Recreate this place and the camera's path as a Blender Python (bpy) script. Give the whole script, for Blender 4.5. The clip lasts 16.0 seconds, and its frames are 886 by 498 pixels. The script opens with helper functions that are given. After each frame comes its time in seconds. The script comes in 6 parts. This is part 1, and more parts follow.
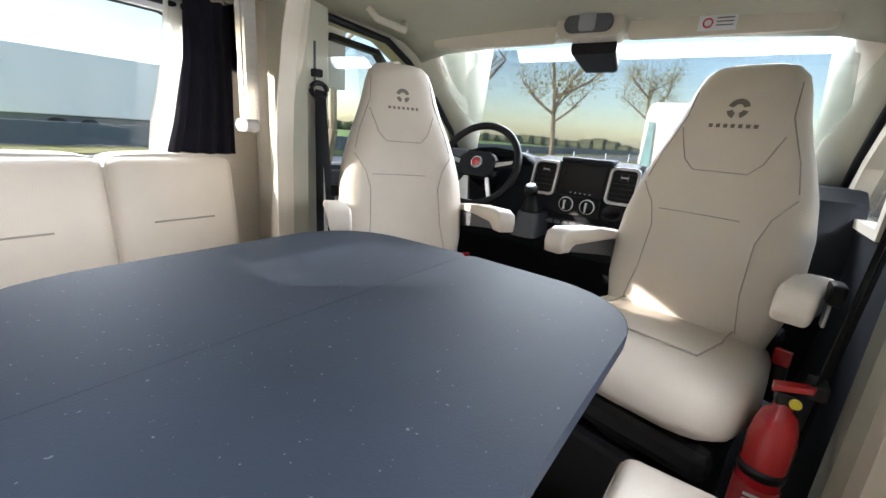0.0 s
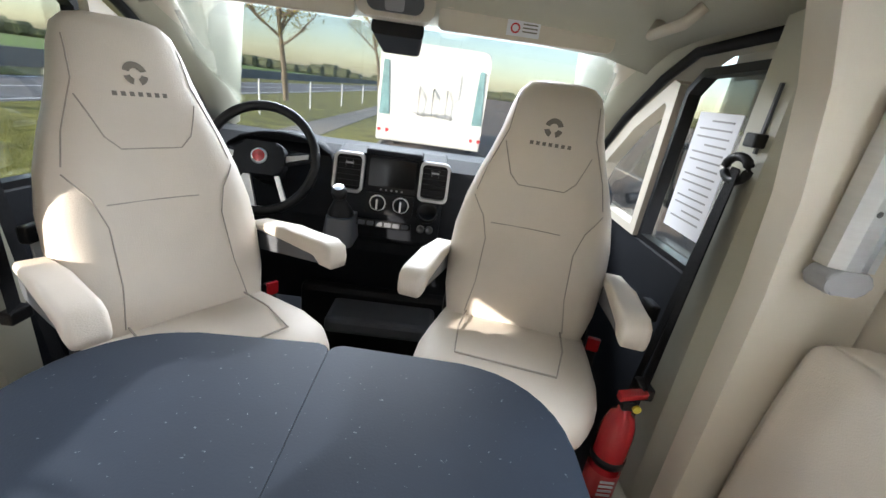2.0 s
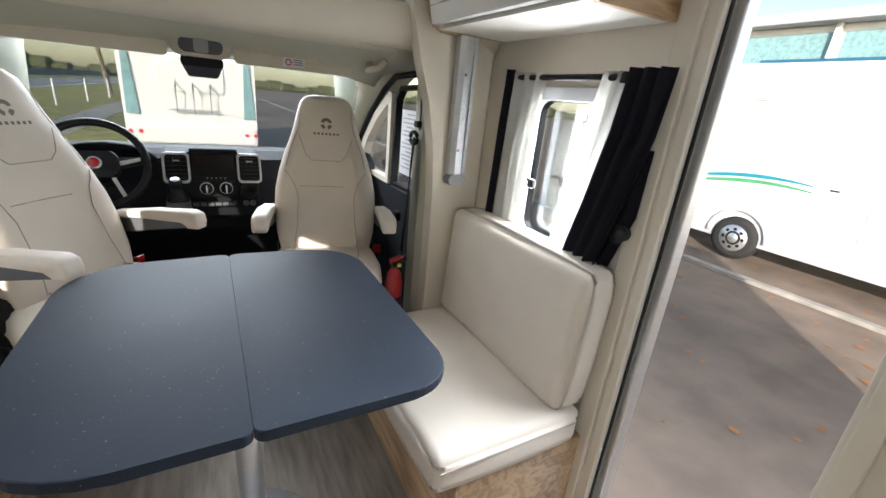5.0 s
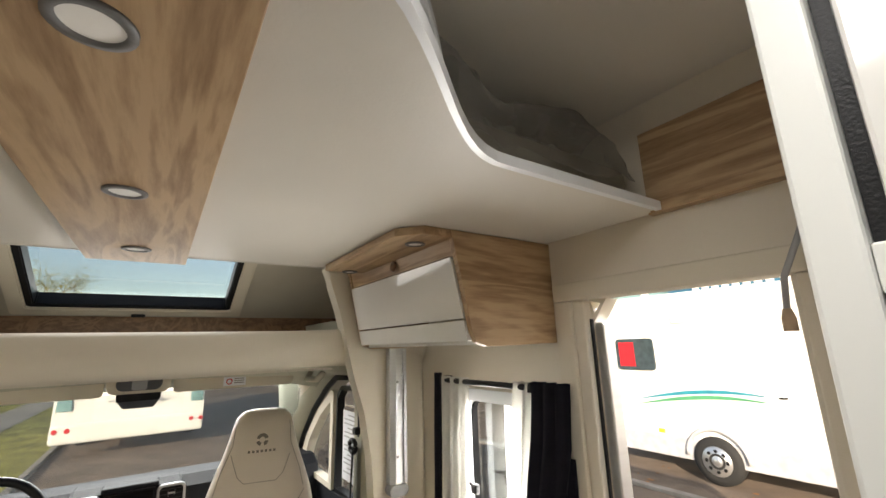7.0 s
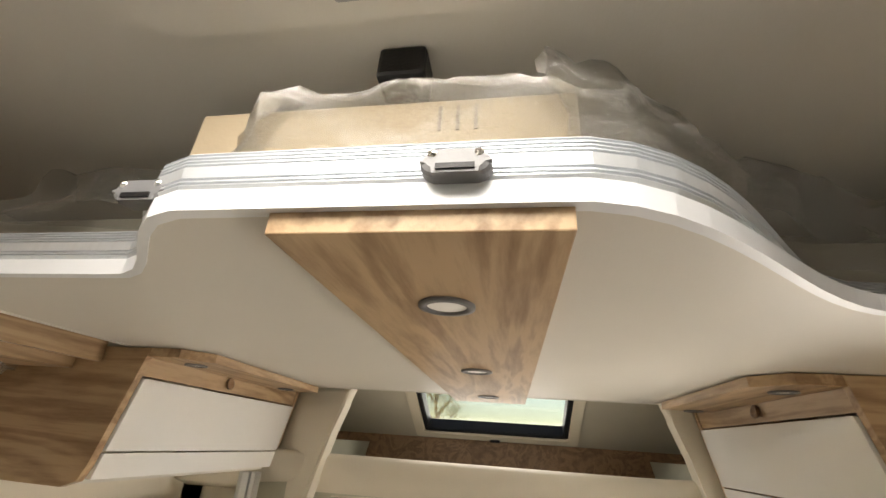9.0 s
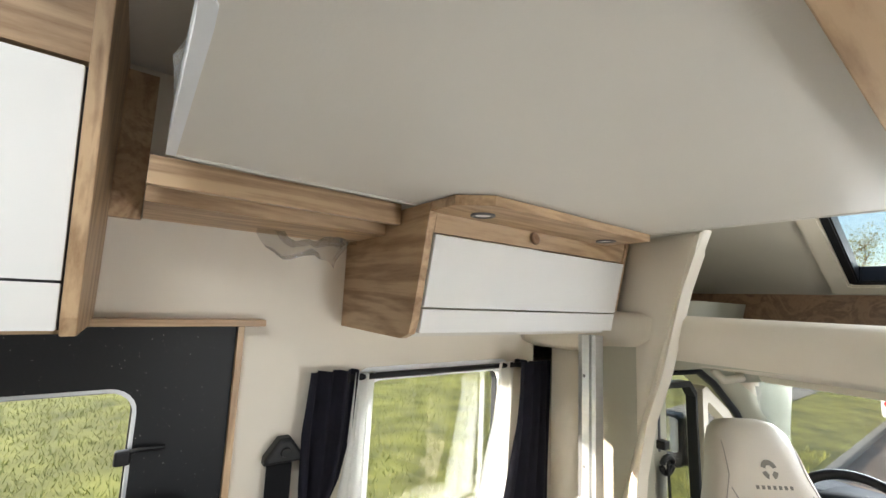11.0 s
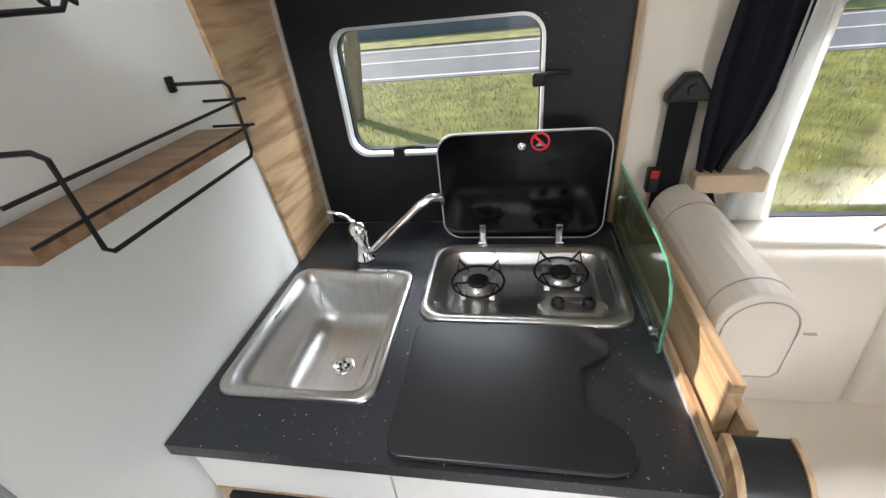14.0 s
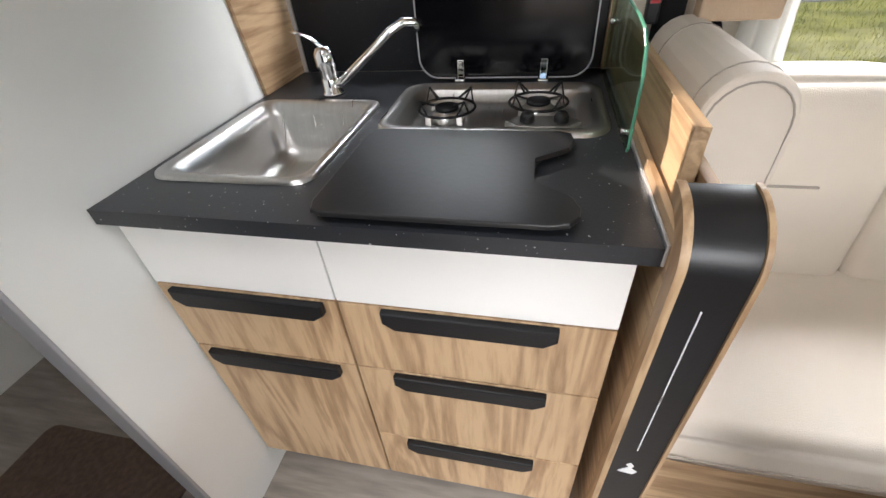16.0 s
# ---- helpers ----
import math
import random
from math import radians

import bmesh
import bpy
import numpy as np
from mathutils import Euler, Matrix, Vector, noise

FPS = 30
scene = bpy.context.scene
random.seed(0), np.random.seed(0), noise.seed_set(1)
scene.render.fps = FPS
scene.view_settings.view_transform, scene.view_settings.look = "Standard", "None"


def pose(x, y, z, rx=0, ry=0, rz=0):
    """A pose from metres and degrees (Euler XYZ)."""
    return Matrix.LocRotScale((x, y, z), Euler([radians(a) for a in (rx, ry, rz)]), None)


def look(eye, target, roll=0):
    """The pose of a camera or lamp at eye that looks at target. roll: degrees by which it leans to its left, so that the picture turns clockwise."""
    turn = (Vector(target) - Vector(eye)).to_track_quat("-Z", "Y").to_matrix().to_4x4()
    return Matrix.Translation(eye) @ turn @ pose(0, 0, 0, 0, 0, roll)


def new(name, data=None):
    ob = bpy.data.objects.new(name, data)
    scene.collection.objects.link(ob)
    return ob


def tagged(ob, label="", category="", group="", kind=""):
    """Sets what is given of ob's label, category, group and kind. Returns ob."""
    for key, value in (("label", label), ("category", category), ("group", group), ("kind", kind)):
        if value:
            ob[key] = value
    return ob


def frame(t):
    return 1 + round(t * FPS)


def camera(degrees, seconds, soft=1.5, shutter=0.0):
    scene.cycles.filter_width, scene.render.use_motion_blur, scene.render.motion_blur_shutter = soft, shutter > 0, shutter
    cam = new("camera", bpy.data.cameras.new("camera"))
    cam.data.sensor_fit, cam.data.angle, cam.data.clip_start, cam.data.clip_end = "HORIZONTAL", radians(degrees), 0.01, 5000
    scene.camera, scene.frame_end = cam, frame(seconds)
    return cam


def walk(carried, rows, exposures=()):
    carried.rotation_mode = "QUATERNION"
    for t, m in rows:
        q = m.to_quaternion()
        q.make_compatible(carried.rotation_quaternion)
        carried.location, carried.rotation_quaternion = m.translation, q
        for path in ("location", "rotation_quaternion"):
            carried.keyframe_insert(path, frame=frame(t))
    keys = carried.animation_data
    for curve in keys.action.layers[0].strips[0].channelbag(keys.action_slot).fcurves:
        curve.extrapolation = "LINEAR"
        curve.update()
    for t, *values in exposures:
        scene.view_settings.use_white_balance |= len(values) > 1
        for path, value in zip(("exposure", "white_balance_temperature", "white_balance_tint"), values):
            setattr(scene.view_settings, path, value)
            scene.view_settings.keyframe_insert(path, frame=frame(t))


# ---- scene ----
cam = camera(94.1, 16.0)
PATH = [
    (0, (0.566, 0.187, 1.035), (-0.518, 1.779, 0.495), 4.6),
    (0.5, (0.466, 0.21, 1.07), (-0.303, 1.986, 0.567), 5.5),
    (1, (0.355, 0.231, 1.133), (0.041, 2.112, 0.53), 10.6),
    (1.5, (0.29, 0.314, 1.188), (0.193, 2.188, 0.496), 10.1),
    (2, (0.255, 0.365, 1.208), (0.318, 2.228, 0.484), 8.0),
    (2.5, (0.125, 0.225, 1.248), (0.184, 2.065, 0.467), 3.5),
    (3, (0.095, 0.038, 1.268), (0.175, 1.889, 0.515), 2.0),
    (3.2, (0.102, -0.054, 1.265), (0.164, 1.806, 0.531), 2.0),
    (5.3, (0.082, -0.403, 1.297), (1.165, 1.158, 0.672), 6.4),
    (5.5, (0.108, -0.406, 1.323), (1.252, 1.154, 0.816), 5.9),
    (6, (0.124, -0.424, 1.391), (1.338, 1.157, 1.226), 3.9),
    (6.5, (0.139, -0.453, 1.457), (1.35, 1.13, 1.625), 1.1),
    (7, (0.129, -0.501, 1.511), (1.228, 1.108, 1.963), -1.8),
    (7.5, (0.146, -0.54, 1.563), (1.041, 1.105, 2.264), -2.8),
    (8, (0.167, -0.549, 1.599), (0.744, 1.178, 2.426), -1.7),
    (8.5, (0.154, -0.548, 1.626), (0.263, 1.248, 2.499), 1.1),
    (8.7, (0.144, -0.551, 1.633), (0.062, 1.242, 2.515), 2.4),
    (10.8, (0.015, -0.227, 1.597), (-1.428, 1.134, 1.855), 3.1),
    (11, (-0.002, -0.173, 1.587), (-1.602, 1.002, 1.836), 2.5),
    (11.5, (-0.053, -0.132, 1.602), (-1.971, 0.397, 1.809), 2.4),
    (12, (-0.069, -0.094, 1.582), (-2.06, -0.246, 1.701), 1.6),
    (12.5, (-0.069, -0.105, 1.552), (-2.007, -0.558, 1.359), -1.2),
    (13, (-0.085, -0.151, 1.51), (-1.951, -0.465, 0.863), -3.5),
    (13.5, (-0.098, -0.22, 1.472), (-1.826, -0.457, 0.493), -5.1),
    (14, (-0.086, -0.213, 1.448), (-1.733, -0.548, 0.364), -6.2),
    (14.5, (-0.074, -0.135, 1.388), (-1.694, -0.495, 0.271), -5.1),
    (15, (-0.064, -0.119, 1.309), (-1.699, -0.485, 0.216), -4.8),
    (15.5, (-0.031, -0.126, 1.244), (-1.67, -0.519, 0.168), -4.9),
    (16, (0.006, -0.107, 1.178), (-1.514, -0.509, -0.058), -5.0),
]
walk(cam, [(t, look(e, g, r)) for t, e, g, r in PATH],
     [(0, 1.15, 6150, 13), (3, 1.12, 6150, 12), (5.5, 0.78, 6350, 12), (8.5, 1.0, 7900, 14), (11.5, 1.45, 6350, 10), (13.5, 1.22, 6350, 12), (16, 1.1, 6550, 15)])

# ---- world and light ----
world = bpy.data.worlds.new("sky_world")
scene.world = world
world.use_nodes = True
wn = world.node_tree
sky = wn.nodes.new("ShaderNodeTexSky")
sky.sky_type = "NISHITA"
sky.sun_disc = False
SUN_EL = radians(17.5)
SUN_TO = Vector((0.69, 0.72, 0)).normalized()
sky.sun_elevation = SUN_EL
sky.sun_rotation = math.atan2(-SUN_TO.x, -SUN_TO.y)
wn.links.new(sky.outputs[0], wn.nodes["Background"].inputs[0])
wn.nodes["Background"].inputs[1].default_value = 0.15
sun = new("sun", bpy.data.lights.new("sun", "SUN"))
sun.data.energy = 5.0
sun.data.angle = radians(0.5)
sun.data.color = (1.0, 0.9, 0.76)
travel = Vector((SUN_TO.x * math.cos(SUN_EL), SUN_TO.y * math.cos(SUN_EL), -math.sin(SUN_EL)))
sun.matrix_world = Matrix.Translation((-20, -30, 20)) @ travel.to_track_quat("-Z", "Y").to_matrix().to_4x4()


def sky_lamp(name, x, y, z, to, w, h, watts):
    """Area lamp added at an opening to stand in for its sky light."""
    ob = new(name, bpy.data.lights.new(name, "AREA"))
    ob.data.shape, ob.data.size, ob.data.size_y = "RECTANGLE", w, h
    ob.data.energy, ob.data.color = watts, (0.93, 0.97, 1.0)
    ob.matrix_world = look((x, y, z), to)
    return ob


sky_lamp("sky_light_windscreen", 0.09, 2.55, 1.60, (0.09, 1.75, 0.95), 1.5, 0.32, 25)
sky_lamp("sky_light_door", 1.9, -0.02, 2.25, (0.3, -0.02, 0.6), 0.7, 0.7, 90)
sky_lamp("sky_light_window", -1.6, 0.65, 1.75, (0, 0.65, 0.7), 0.6, 0.45, 24)
sky_lamp("sky_light_kitchen_window", -1.6, -0.38, 1.85, (0, -0.4, 0.8), 0.5, 0.4, 8)
# hangs below the closed blind, added in place of daylight from the hatch
sky_lamp("sky_light_hatch", 0.01, -0.56, 2.06, (0.01, -0.561, 0), 0.45, 0.4, 4.5)
sky_lamp("sky_light_skylight", 0.05, 1.16, 1.82, (0.02, 0.2, 0.9), 0.55, 0.5, 1.2)
sky_lamp("sky_light_side_window", 1.108, 0.59, 1.10, (-0.6, -0.75, 1.05), 0.26, 0.42, 6)

# ---- materials ----


def material(name, color, rough=0.5, metal=0.0, spread=0.12, scale=8.0, bump=0.1, bump_scale=120.0, coat=0.0, spec=0.5, stretch=(1, 1, 1), per_piece=0.0):
    m = bpy.data.materials.new(name)
    m.use_nodes = True
    n, l = m.node_tree.nodes, m.node_tree.links
    b = n["Principled BSDF"]
    b.inputs["Roughness"].default_value = rough
    b.inputs["Metallic"].default_value = metal
    b.inputs["Coat Weight"].default_value = coat
    b.inputs["Specular IOR Level"].default_value = spec
    tc = n.new("ShaderNodeTexCoord")
    mp = n.new("ShaderNodeMapping")
    mp.inputs["Scale"].default_value = stretch
    l.new(tc.outputs["Object"], mp.inputs[0])
    t1 = n.new("ShaderNodeTexNoise")
    t1.inputs["Scale"].default_value, t1.inputs["Detail"].default_value = scale, 5
    l.new(mp.outputs[0], t1.inputs[0])
    ramp = n.new("ShaderNodeValToRGB")
    lo = [max(0, c * (1 - spread)) for c in color]
    hi = [min(1, c * (1 + spread)) for c in color]
    ramp.color_ramp.elements[0].color, ramp.color_ramp.elements[1].color = (*lo, 1), (*hi, 1)
    ramp.color_ramp.elements[0].position, ramp.color_ramp.elements[1].position = 0.3, 0.7
    l.new(t1.outputs[0], ramp.inputs[0])
    l.new(ramp.outputs[0], b.inputs["Base Color"])
    t2 = n.new("ShaderNodeTexNoise")
    t2.inputs["Scale"].default_value, t2.inputs["Detail"].default_value = bump_scale, 3
    l.new(mp.outputs[0], t2.inputs[0])
    mr = n.new("ShaderNodeMapRange")
    mr.inputs[3].default_value, mr.inputs[4].default_value = max(0.02, rough - 0.07), min(1, rough + 0.07)
    l.new(t1.outputs[0], mr.inputs[0])
    l.new(mr.outputs[0], b.inputs["Roughness"])
    if bump:
        bp = n.new("ShaderNodeBump")
        bp.inputs["Strength"].default_value, bp.inputs["Distance"].default_value = bump, 0.004
        l.new(t2.outputs[0], bp.inputs["Height"])
        l.new(bp.outputs[0], b.inputs["Normal"])
    return m


def wood(name, axis, light=(0.52, 0.36, 0.21), dark=(0.29, 0.175, 0.09), rough=0.42):
    """Oak décor: long grain along one axis, broad flames and fine pores."""
    m = bpy.data.materials.new(name)
    m.use_nodes = True
    n, l = m.node_tree.nodes, m.node_tree.links
    b = n["Principled BSDF"]
    tc = n.new("ShaderNodeTexCoord")
    oi = n.new("ShaderNodeObjectInfo")
    mp = n.new("ShaderNodeMapping")
    sc = [9.0, 9.0, 9.0]
    sc[axis] = 0.9
    mp.inputs["Scale"].default_value = sc
    add = n.new("ShaderNodeVectorMath")
    l.new(tc.outputs["Object"], add.inputs[0])
    l.new(oi.outputs["Random"], add.inputs[1])
    l.new(add.outputs[0], mp.inputs[0])
    broad = n.new("ShaderNodeTexNoise")
    broad.inputs["Scale"].default_value, broad.inputs["Detail"].default_value, broad.inputs["Distortion"].default_value = 1.1, 3, 1.6
    fine = n.new("ShaderNodeTexNoise")
    fine.inputs["Scale"].default_value, fine.inputs["Detail"].default_value, fine.inputs["Roughness"].default_value = 7, 8, 0.7
    l.new(mp.outputs[0], broad.inputs[0])
    l.new(mp.outputs[0], fine.inputs[0])
    ring = n.new("ShaderNodeMath")
    ring.operation = "SINE"
    mul = n.new("ShaderNodeMath")
    mul.operation, mul.inputs[1].default_value = "MULTIPLY", 26
    l.new(broad.outputs[0], mul.inputs[0])
    l.new(mul.outputs[0], ring.inputs[0])
    half = n.new("ShaderNodeMath")
    half.operation, half.inputs[1].default_value, half.inputs[2].default_value = "MULTIPLY_ADD", 0.16, 0.0
    l.new(ring.outputs[0], half.inputs[0])
    tot = n.new("ShaderNodeMath")
    tot.operation = "ADD"
    l.new(half.outputs[0], tot.inputs[0])
    l.new(fine.outputs[0], tot.inputs[1])
    ramp = n.new("ShaderNodeValToRGB")
    ramp.color_ramp.elements[0].position, ramp.color_ramp.elements[1].position = 0.24, 0.66
    ramp.color_ramp.elements[0].color, ramp.color_ramp.elements[1].color = (*dark, 1), (*light, 1)
    l.new(tot.outputs[0], ramp.inputs[0])
    l.new(ramp.outputs[0], b.inputs["Base Color"])
    b.inputs["Roughness"].default_value = rough
    bp = n.new("ShaderNodeBump")
    bp.inputs["Strength"].default_value, bp.inputs["Distance"].default_value = 0.15, 0.002
    l.new(fine.outputs[0], bp.inputs["Height"])
    l.new(bp.outputs[0], b.inputs["Normal"])
    return m


def speckled(name, base, fleck, rough=0.45, cut=0.70, scale=170, spec=0.5):
    """Dark laminate with fine light flecks."""
    m = material(name, base, rough, spread=0.15, scale=4, bump=0.08, bump_scale=300, spec=spec)
    n, l = m.node_tree.nodes, m.node_tree.links
    b = n["Principled BSDF"]
    old = b.inputs["Base Color"].links[0].from_socket
    tc = n.new("ShaderNodeTexCoord")
    v = n.new("ShaderNodeTexNoise")
    v.inputs["Scale"].default_value, v.inputs["Detail"].default_value = scale, 1
    l.new(tc.outputs["Object"], v.inputs[0])
    r = n.new("ShaderNodeValToRGB")
    r.color_ramp.elements[0].position, r.color_ramp.elements[1].position = cut, cut + 0.05
    l.new(v.outputs[0], r.inputs[0])
    mix = n.new("ShaderNodeMixRGB")
    l.new(r.outputs[0], mix.inputs[0])
    l.new(old, mix.inputs[1])
    mix.inputs[2].default_value = (*fleck, 1)
    l.new(mix.outputs[0], b.inputs["Base Color"])
    return m


def glass(name, tint=(1, 1, 1), gloss=0.6):
    m = bpy.data.materials.new(name)
    m.use_nodes = True
    n, l = m.node_tree.nodes, m.node_tree.links
    n.remove(n["Principled BSDF"])
    tr = n.new("ShaderNodeBsdfTransparent")
    tr.inputs[0].default_value = (*tint, 1)
    gl = n.new("ShaderNodeBsdfAnisotropic")
    gl.inputs["Roughness"].default_value = 0.02
    fr = n.new("ShaderNodeFresnel")
    fr.inputs[0].default_value = 1.45
    k = n.new("ShaderNodeMath")
    k.operation, k.inputs[1].default_value = "MULTIPLY", gloss
    l.new(fr.outputs[0], k.inputs[0])
    mx = n.new("ShaderNodeMixShader")
    l.new(k.outputs[0], mx.inputs[0])
    l.new(tr.outputs[0], mx.inputs[1])
    l.new(gl.outputs[0], mx.inputs[2])
    l.new(mx.outputs[0], n["Material Output"].inputs[0])
    return m


def plastic_film(name):
    """Crumpled clear plastic wrap."""
    m = glass(name, (0.90, 0.90, 0.89), 1.5)
    n, l = m.node_tree.nodes, m.node_tree.links
    gl = next(q for q in n if q.bl_idname == "ShaderNodeBsdfAnisotropic")
    gl.inputs["Roughness"].default_value = 0.22
    crease = n.new("ShaderNodeTexNoise")
    crease.inputs["Scale"].default_value, crease.inputs["Detail"].default_value, crease.inputs["Distortion"].default_value = 22, 6, 1.2
    bp = n.new("ShaderNodeBump")
    bp.inputs["Strength"].default_value, bp.inputs["Distance"].default_value = 0.8, 0.02
    l.new(crease.outputs[0], bp.inputs["Height"])
    l.new(bp.outputs[0], gl.inputs["Normal"])
    d = n.new("ShaderNodeBsdfTranslucent")
    d.inputs[0].default_value = (0.8, 0.79, 0.76, 1)
    out = n["Material Output"]
    old = out.inputs[0].links[0].from_socket
    mx = n.new("ShaderNodeMixShader")
    mx.inputs[0].default_value = 0.24
    l.new(old, mx.inputs[1])
    l.new(d.outputs[0], mx.inputs[2])
    l.new(mx.outputs[0], out.inputs[0])
    return m


def lamp_mat(name, color, power):
    m = bpy.data.materials.new(name)
    m.use_nodes = True
    b = m.node_tree.nodes["Principled BSDF"]
    b.inputs["Base Color"].default_value = (0.8, 0.8, 0.78, 1)
    b.inputs["Emission Color"].default_value = (*color, 1)
    b.inputs["Emission Strength"].default_value = power
    return m


LEATHER = material("cream_leatherette", (0.73, 0.66, 0.57), 0.48, spread=0.05, scale=5, bump=0.25, bump_scale=420)
SEAM = material("grey_seam_thread", (0.40, 0.355, 0.30), 0.7, bump=0.2)
CREAM = material("cream_wall_lining", (0.72, 0.66, 0.56), 0.62, spread=0.03, scale=3, bump=0.12, bump_scale=500)
TRIM = material("cream_moulded_plastic", (0.70, 0.64, 0.53), 0.45, spread=0.03, scale=4, bump=0.1, bump_scale=350)
CABTRIM = material("sage_grey_cab_plastic", (0.50, 0.49, 0.39), 0.55, spread=0.05, scale=4, bump=0.15, bump_scale=350)
HEADLINER = material("grey_headliner", (0.55, 0.51, 0.43), 0.9, spread=0.05, scale=6, bump=0.3, bump_scale=600)
CEIL = material("off_white_ceiling_board", (0.68, 0.65, 0.59), 0.5, spread=0.03, scale=2, bump=0.08, bump_scale=250)
WHITE = material("white_gloss_front", (0.83, 0.82, 0.79), 0.12, spread=0.02, scale=3, bump=0.02, bump_scale=60, coat=0.6)
WHITEPANEL = material("white_satin_panel", (0.82, 0.83, 0.80), 0.32, spread=0.02, scale=2, bump=0.03, bump_scale=80)
OAKX, OAKY, OAKZ = wood("oak_grain_across", 0), wood("oak_grain_along", 1), wood("oak_grain_upright", 2)
WALNUT = wood("dark_oak", 1, (0.30, 0.18, 0.10), (0.17, 0.095, 0.05))
TABLE = speckled("slate_grey_tabletop", (0.026, 0.035, 0.051), (0.12, 0.135, 0.155), 0.55, 0.745, 170, 0.2)
WORKTOP = speckled("black_speckled_worktop", (0.022, 0.024, 0.028), (0.45, 0.45, 0.44), 0.34, 0.73, 150)
SPLASH = speckled("black_speckled_panel", (0.008, 0.009, 0.011), (0.3, 0.3, 0.3), 0.5, 0.75, 260, 0.3)
BLACK = material("black_plastic", (0.009, 0.009, 0.010), 0.45, spread=0.2, spec=0.3, bump=0.15, bump_scale=300)
MATBLACK = material("matt_black_board", (0.012, 0.012, 0.013), 0.36, spread=0.25, scale=3, bump=0.05, bump_scale=90)
DASH = material("charcoal_dash_plastic", (0.012, 0.0135, 0.017), 0.6, spread=0.15, spec=0.25, bump=0.3, bump_scale=350)
DASHGREY = material("dark_grey_plastic", (0.10, 0.105, 0.115), 0.45, spread=0.1, bump=0.15, bump_scale=350)
SCREEN = material("black_glass_screen", (0.008, 0.008, 0.009), 0.08, spread=0.1, bump=0)
BLACKGLASS = material("black_glass_lid", (0.004, 0.004, 0.005), 0.12, spread=0.1, bump=0, spec=0.3)
STEEL = material("brushed_steel", (0.56, 0.55, 0.53), 0.3, metal=1.0, spread=0.06, scale=10, bump=0.06, bump_scale=160, stretch=(1, 12, 1))
CHROME = material("chrome", (0.80, 0.80, 0.80), 0.07, metal=1.0, spread=0.02, bump=0)
ALU = material("brushed_aluminium", (0.70, 0.71, 0.72), 0.32, metal=0.85, spread=0.04, bump=0.05, stretch=(1, 1, 14))
ALUEDGE = material("satin_aluminium_edge", (0.62, 0.65, 0.68), 0.36, metal=0.55, spread=0.04, bump=0.03, stretch=(14, 1, 1))
ALUWHITE = material("pale_anodised_edge", (0.82, 0.84, 0.87), 0.38, metal=0.1, spread=0.03, bump=0.03)
GREY = material("grey_plastic", (0.36, 0.36, 0.37), 0.5, spread=0.06, bump=0.1)
DKGREY = material("grey_latch_plastic", (0.16, 0.16, 0.165), 0.45, bump=0.1)
RED = material("red_enamel", (0.38, 0.012, 0.016), 0.25, spread=0.06, bump=0.03, coat=0.4)
YELLOW = material("yellow_plastic", (0.75, 0.62, 0.05), 0.4, bump=0)
NAVY = material("navy_curtain_cloth", (0.016, 0.015, 0.027), 0.85, spread=0.25, scale=20, bump=0.4, bump_scale=900)
VOILE = material("white_voile", (0.82, 0.81, 0.77), 0.85, spread=0.03, bump=0.25, bump_scale=700)
BELT = material("black_webbing", (0.010, 0.010, 0.011), 0.8, spec=0.15, bump=0.5, bump_scale=700)
TAPE = material("beige_strap_cloth", (0.48, 0.36, 0.25), 0.85, bump=0.3)
VINYL = material("grey_oak_vinyl", (0.25, 0.215, 0.18), 0.5, spread=0.3, scale=5, bump=0.1, bump_scale=80, stretch=(8, 1, 1))
RUG = material("brown_rug", (0.11, 0.07, 0.05), 0.95, spread=0.3, scale=60, bump=0.9, bump_scale=400)
FLOORDARK = material("dark_cab_carpet", (0.010, 0.010, 0.011), 0.95, spec=0.1, spread=0.3, bump=0.6, bump_scale=400)
PRINT = material("grey_print", (0.20, 0.18, 0.15), 0.6, bump=0)
WHITEPRINT = material("white_print", (0.85, 0.85, 0.85), 0.5, bump=0)
REDPRINT = material("red_print", (0.62, 0.02, 0.03), 0.4, bump=0)
PAPER = material("white_paper", (0.85, 0.86, 0.9), 0.7, spread=0.02, bump=0.05)
CARD = material("tan_cardboard", (0.40, 0.32, 0.22), 0.8, spread=0.08, bump=0.1)
MATTRESS = material("taupe_mattress_ticking", (0.36, 0.34, 0.29), 0.9, spread=0.05, bump=0.3, bump_scale=500)
FILM = plastic_film("clear_plastic_wrap")
GLASS = glass("window_glass", (0.96, 0.98, 0.97))
GREENGLASS = glass("green_edged_glass", (0.80, 0.92, 0.86))
GREENEDGE = material("green_glass_edge", (0.10, 0.35, 0.24), 0.15, bump=0)
SPOT = lamp_mat("frosted_spot_lens", (1, 0.95, 0.85), 0.05)
MIRROR = material("mirror_silver", (0.9, 0.9, 0.9), 0.02, metal=1.0, spread=0.0, bump=0)

# ---- mesh helpers ----


def part(name, bm, mat, parent=None, label="", smooth=False):
    """Links a bmesh as one mesh object, under a thing where one is given."""
    bmesh.ops.recalc_face_normals(bm, faces=bm.faces[:])
    me = bpy.data.meshes.new(name)
    bm.to_mesh(me)
    bm.free()
    me.materials.append(mat)
    if smooth:
        for p in me.polygons:
            p.use_smooth = True
    ob = new(name, me)
    if parent is not None:
        ob.parent = parent
        ob.matrix_parent_inverse = Matrix.Translation(parent.location).inverted() if not parent.parent else Matrix.Identity(4)
    if label:
        ob["label"] = label
    return ob


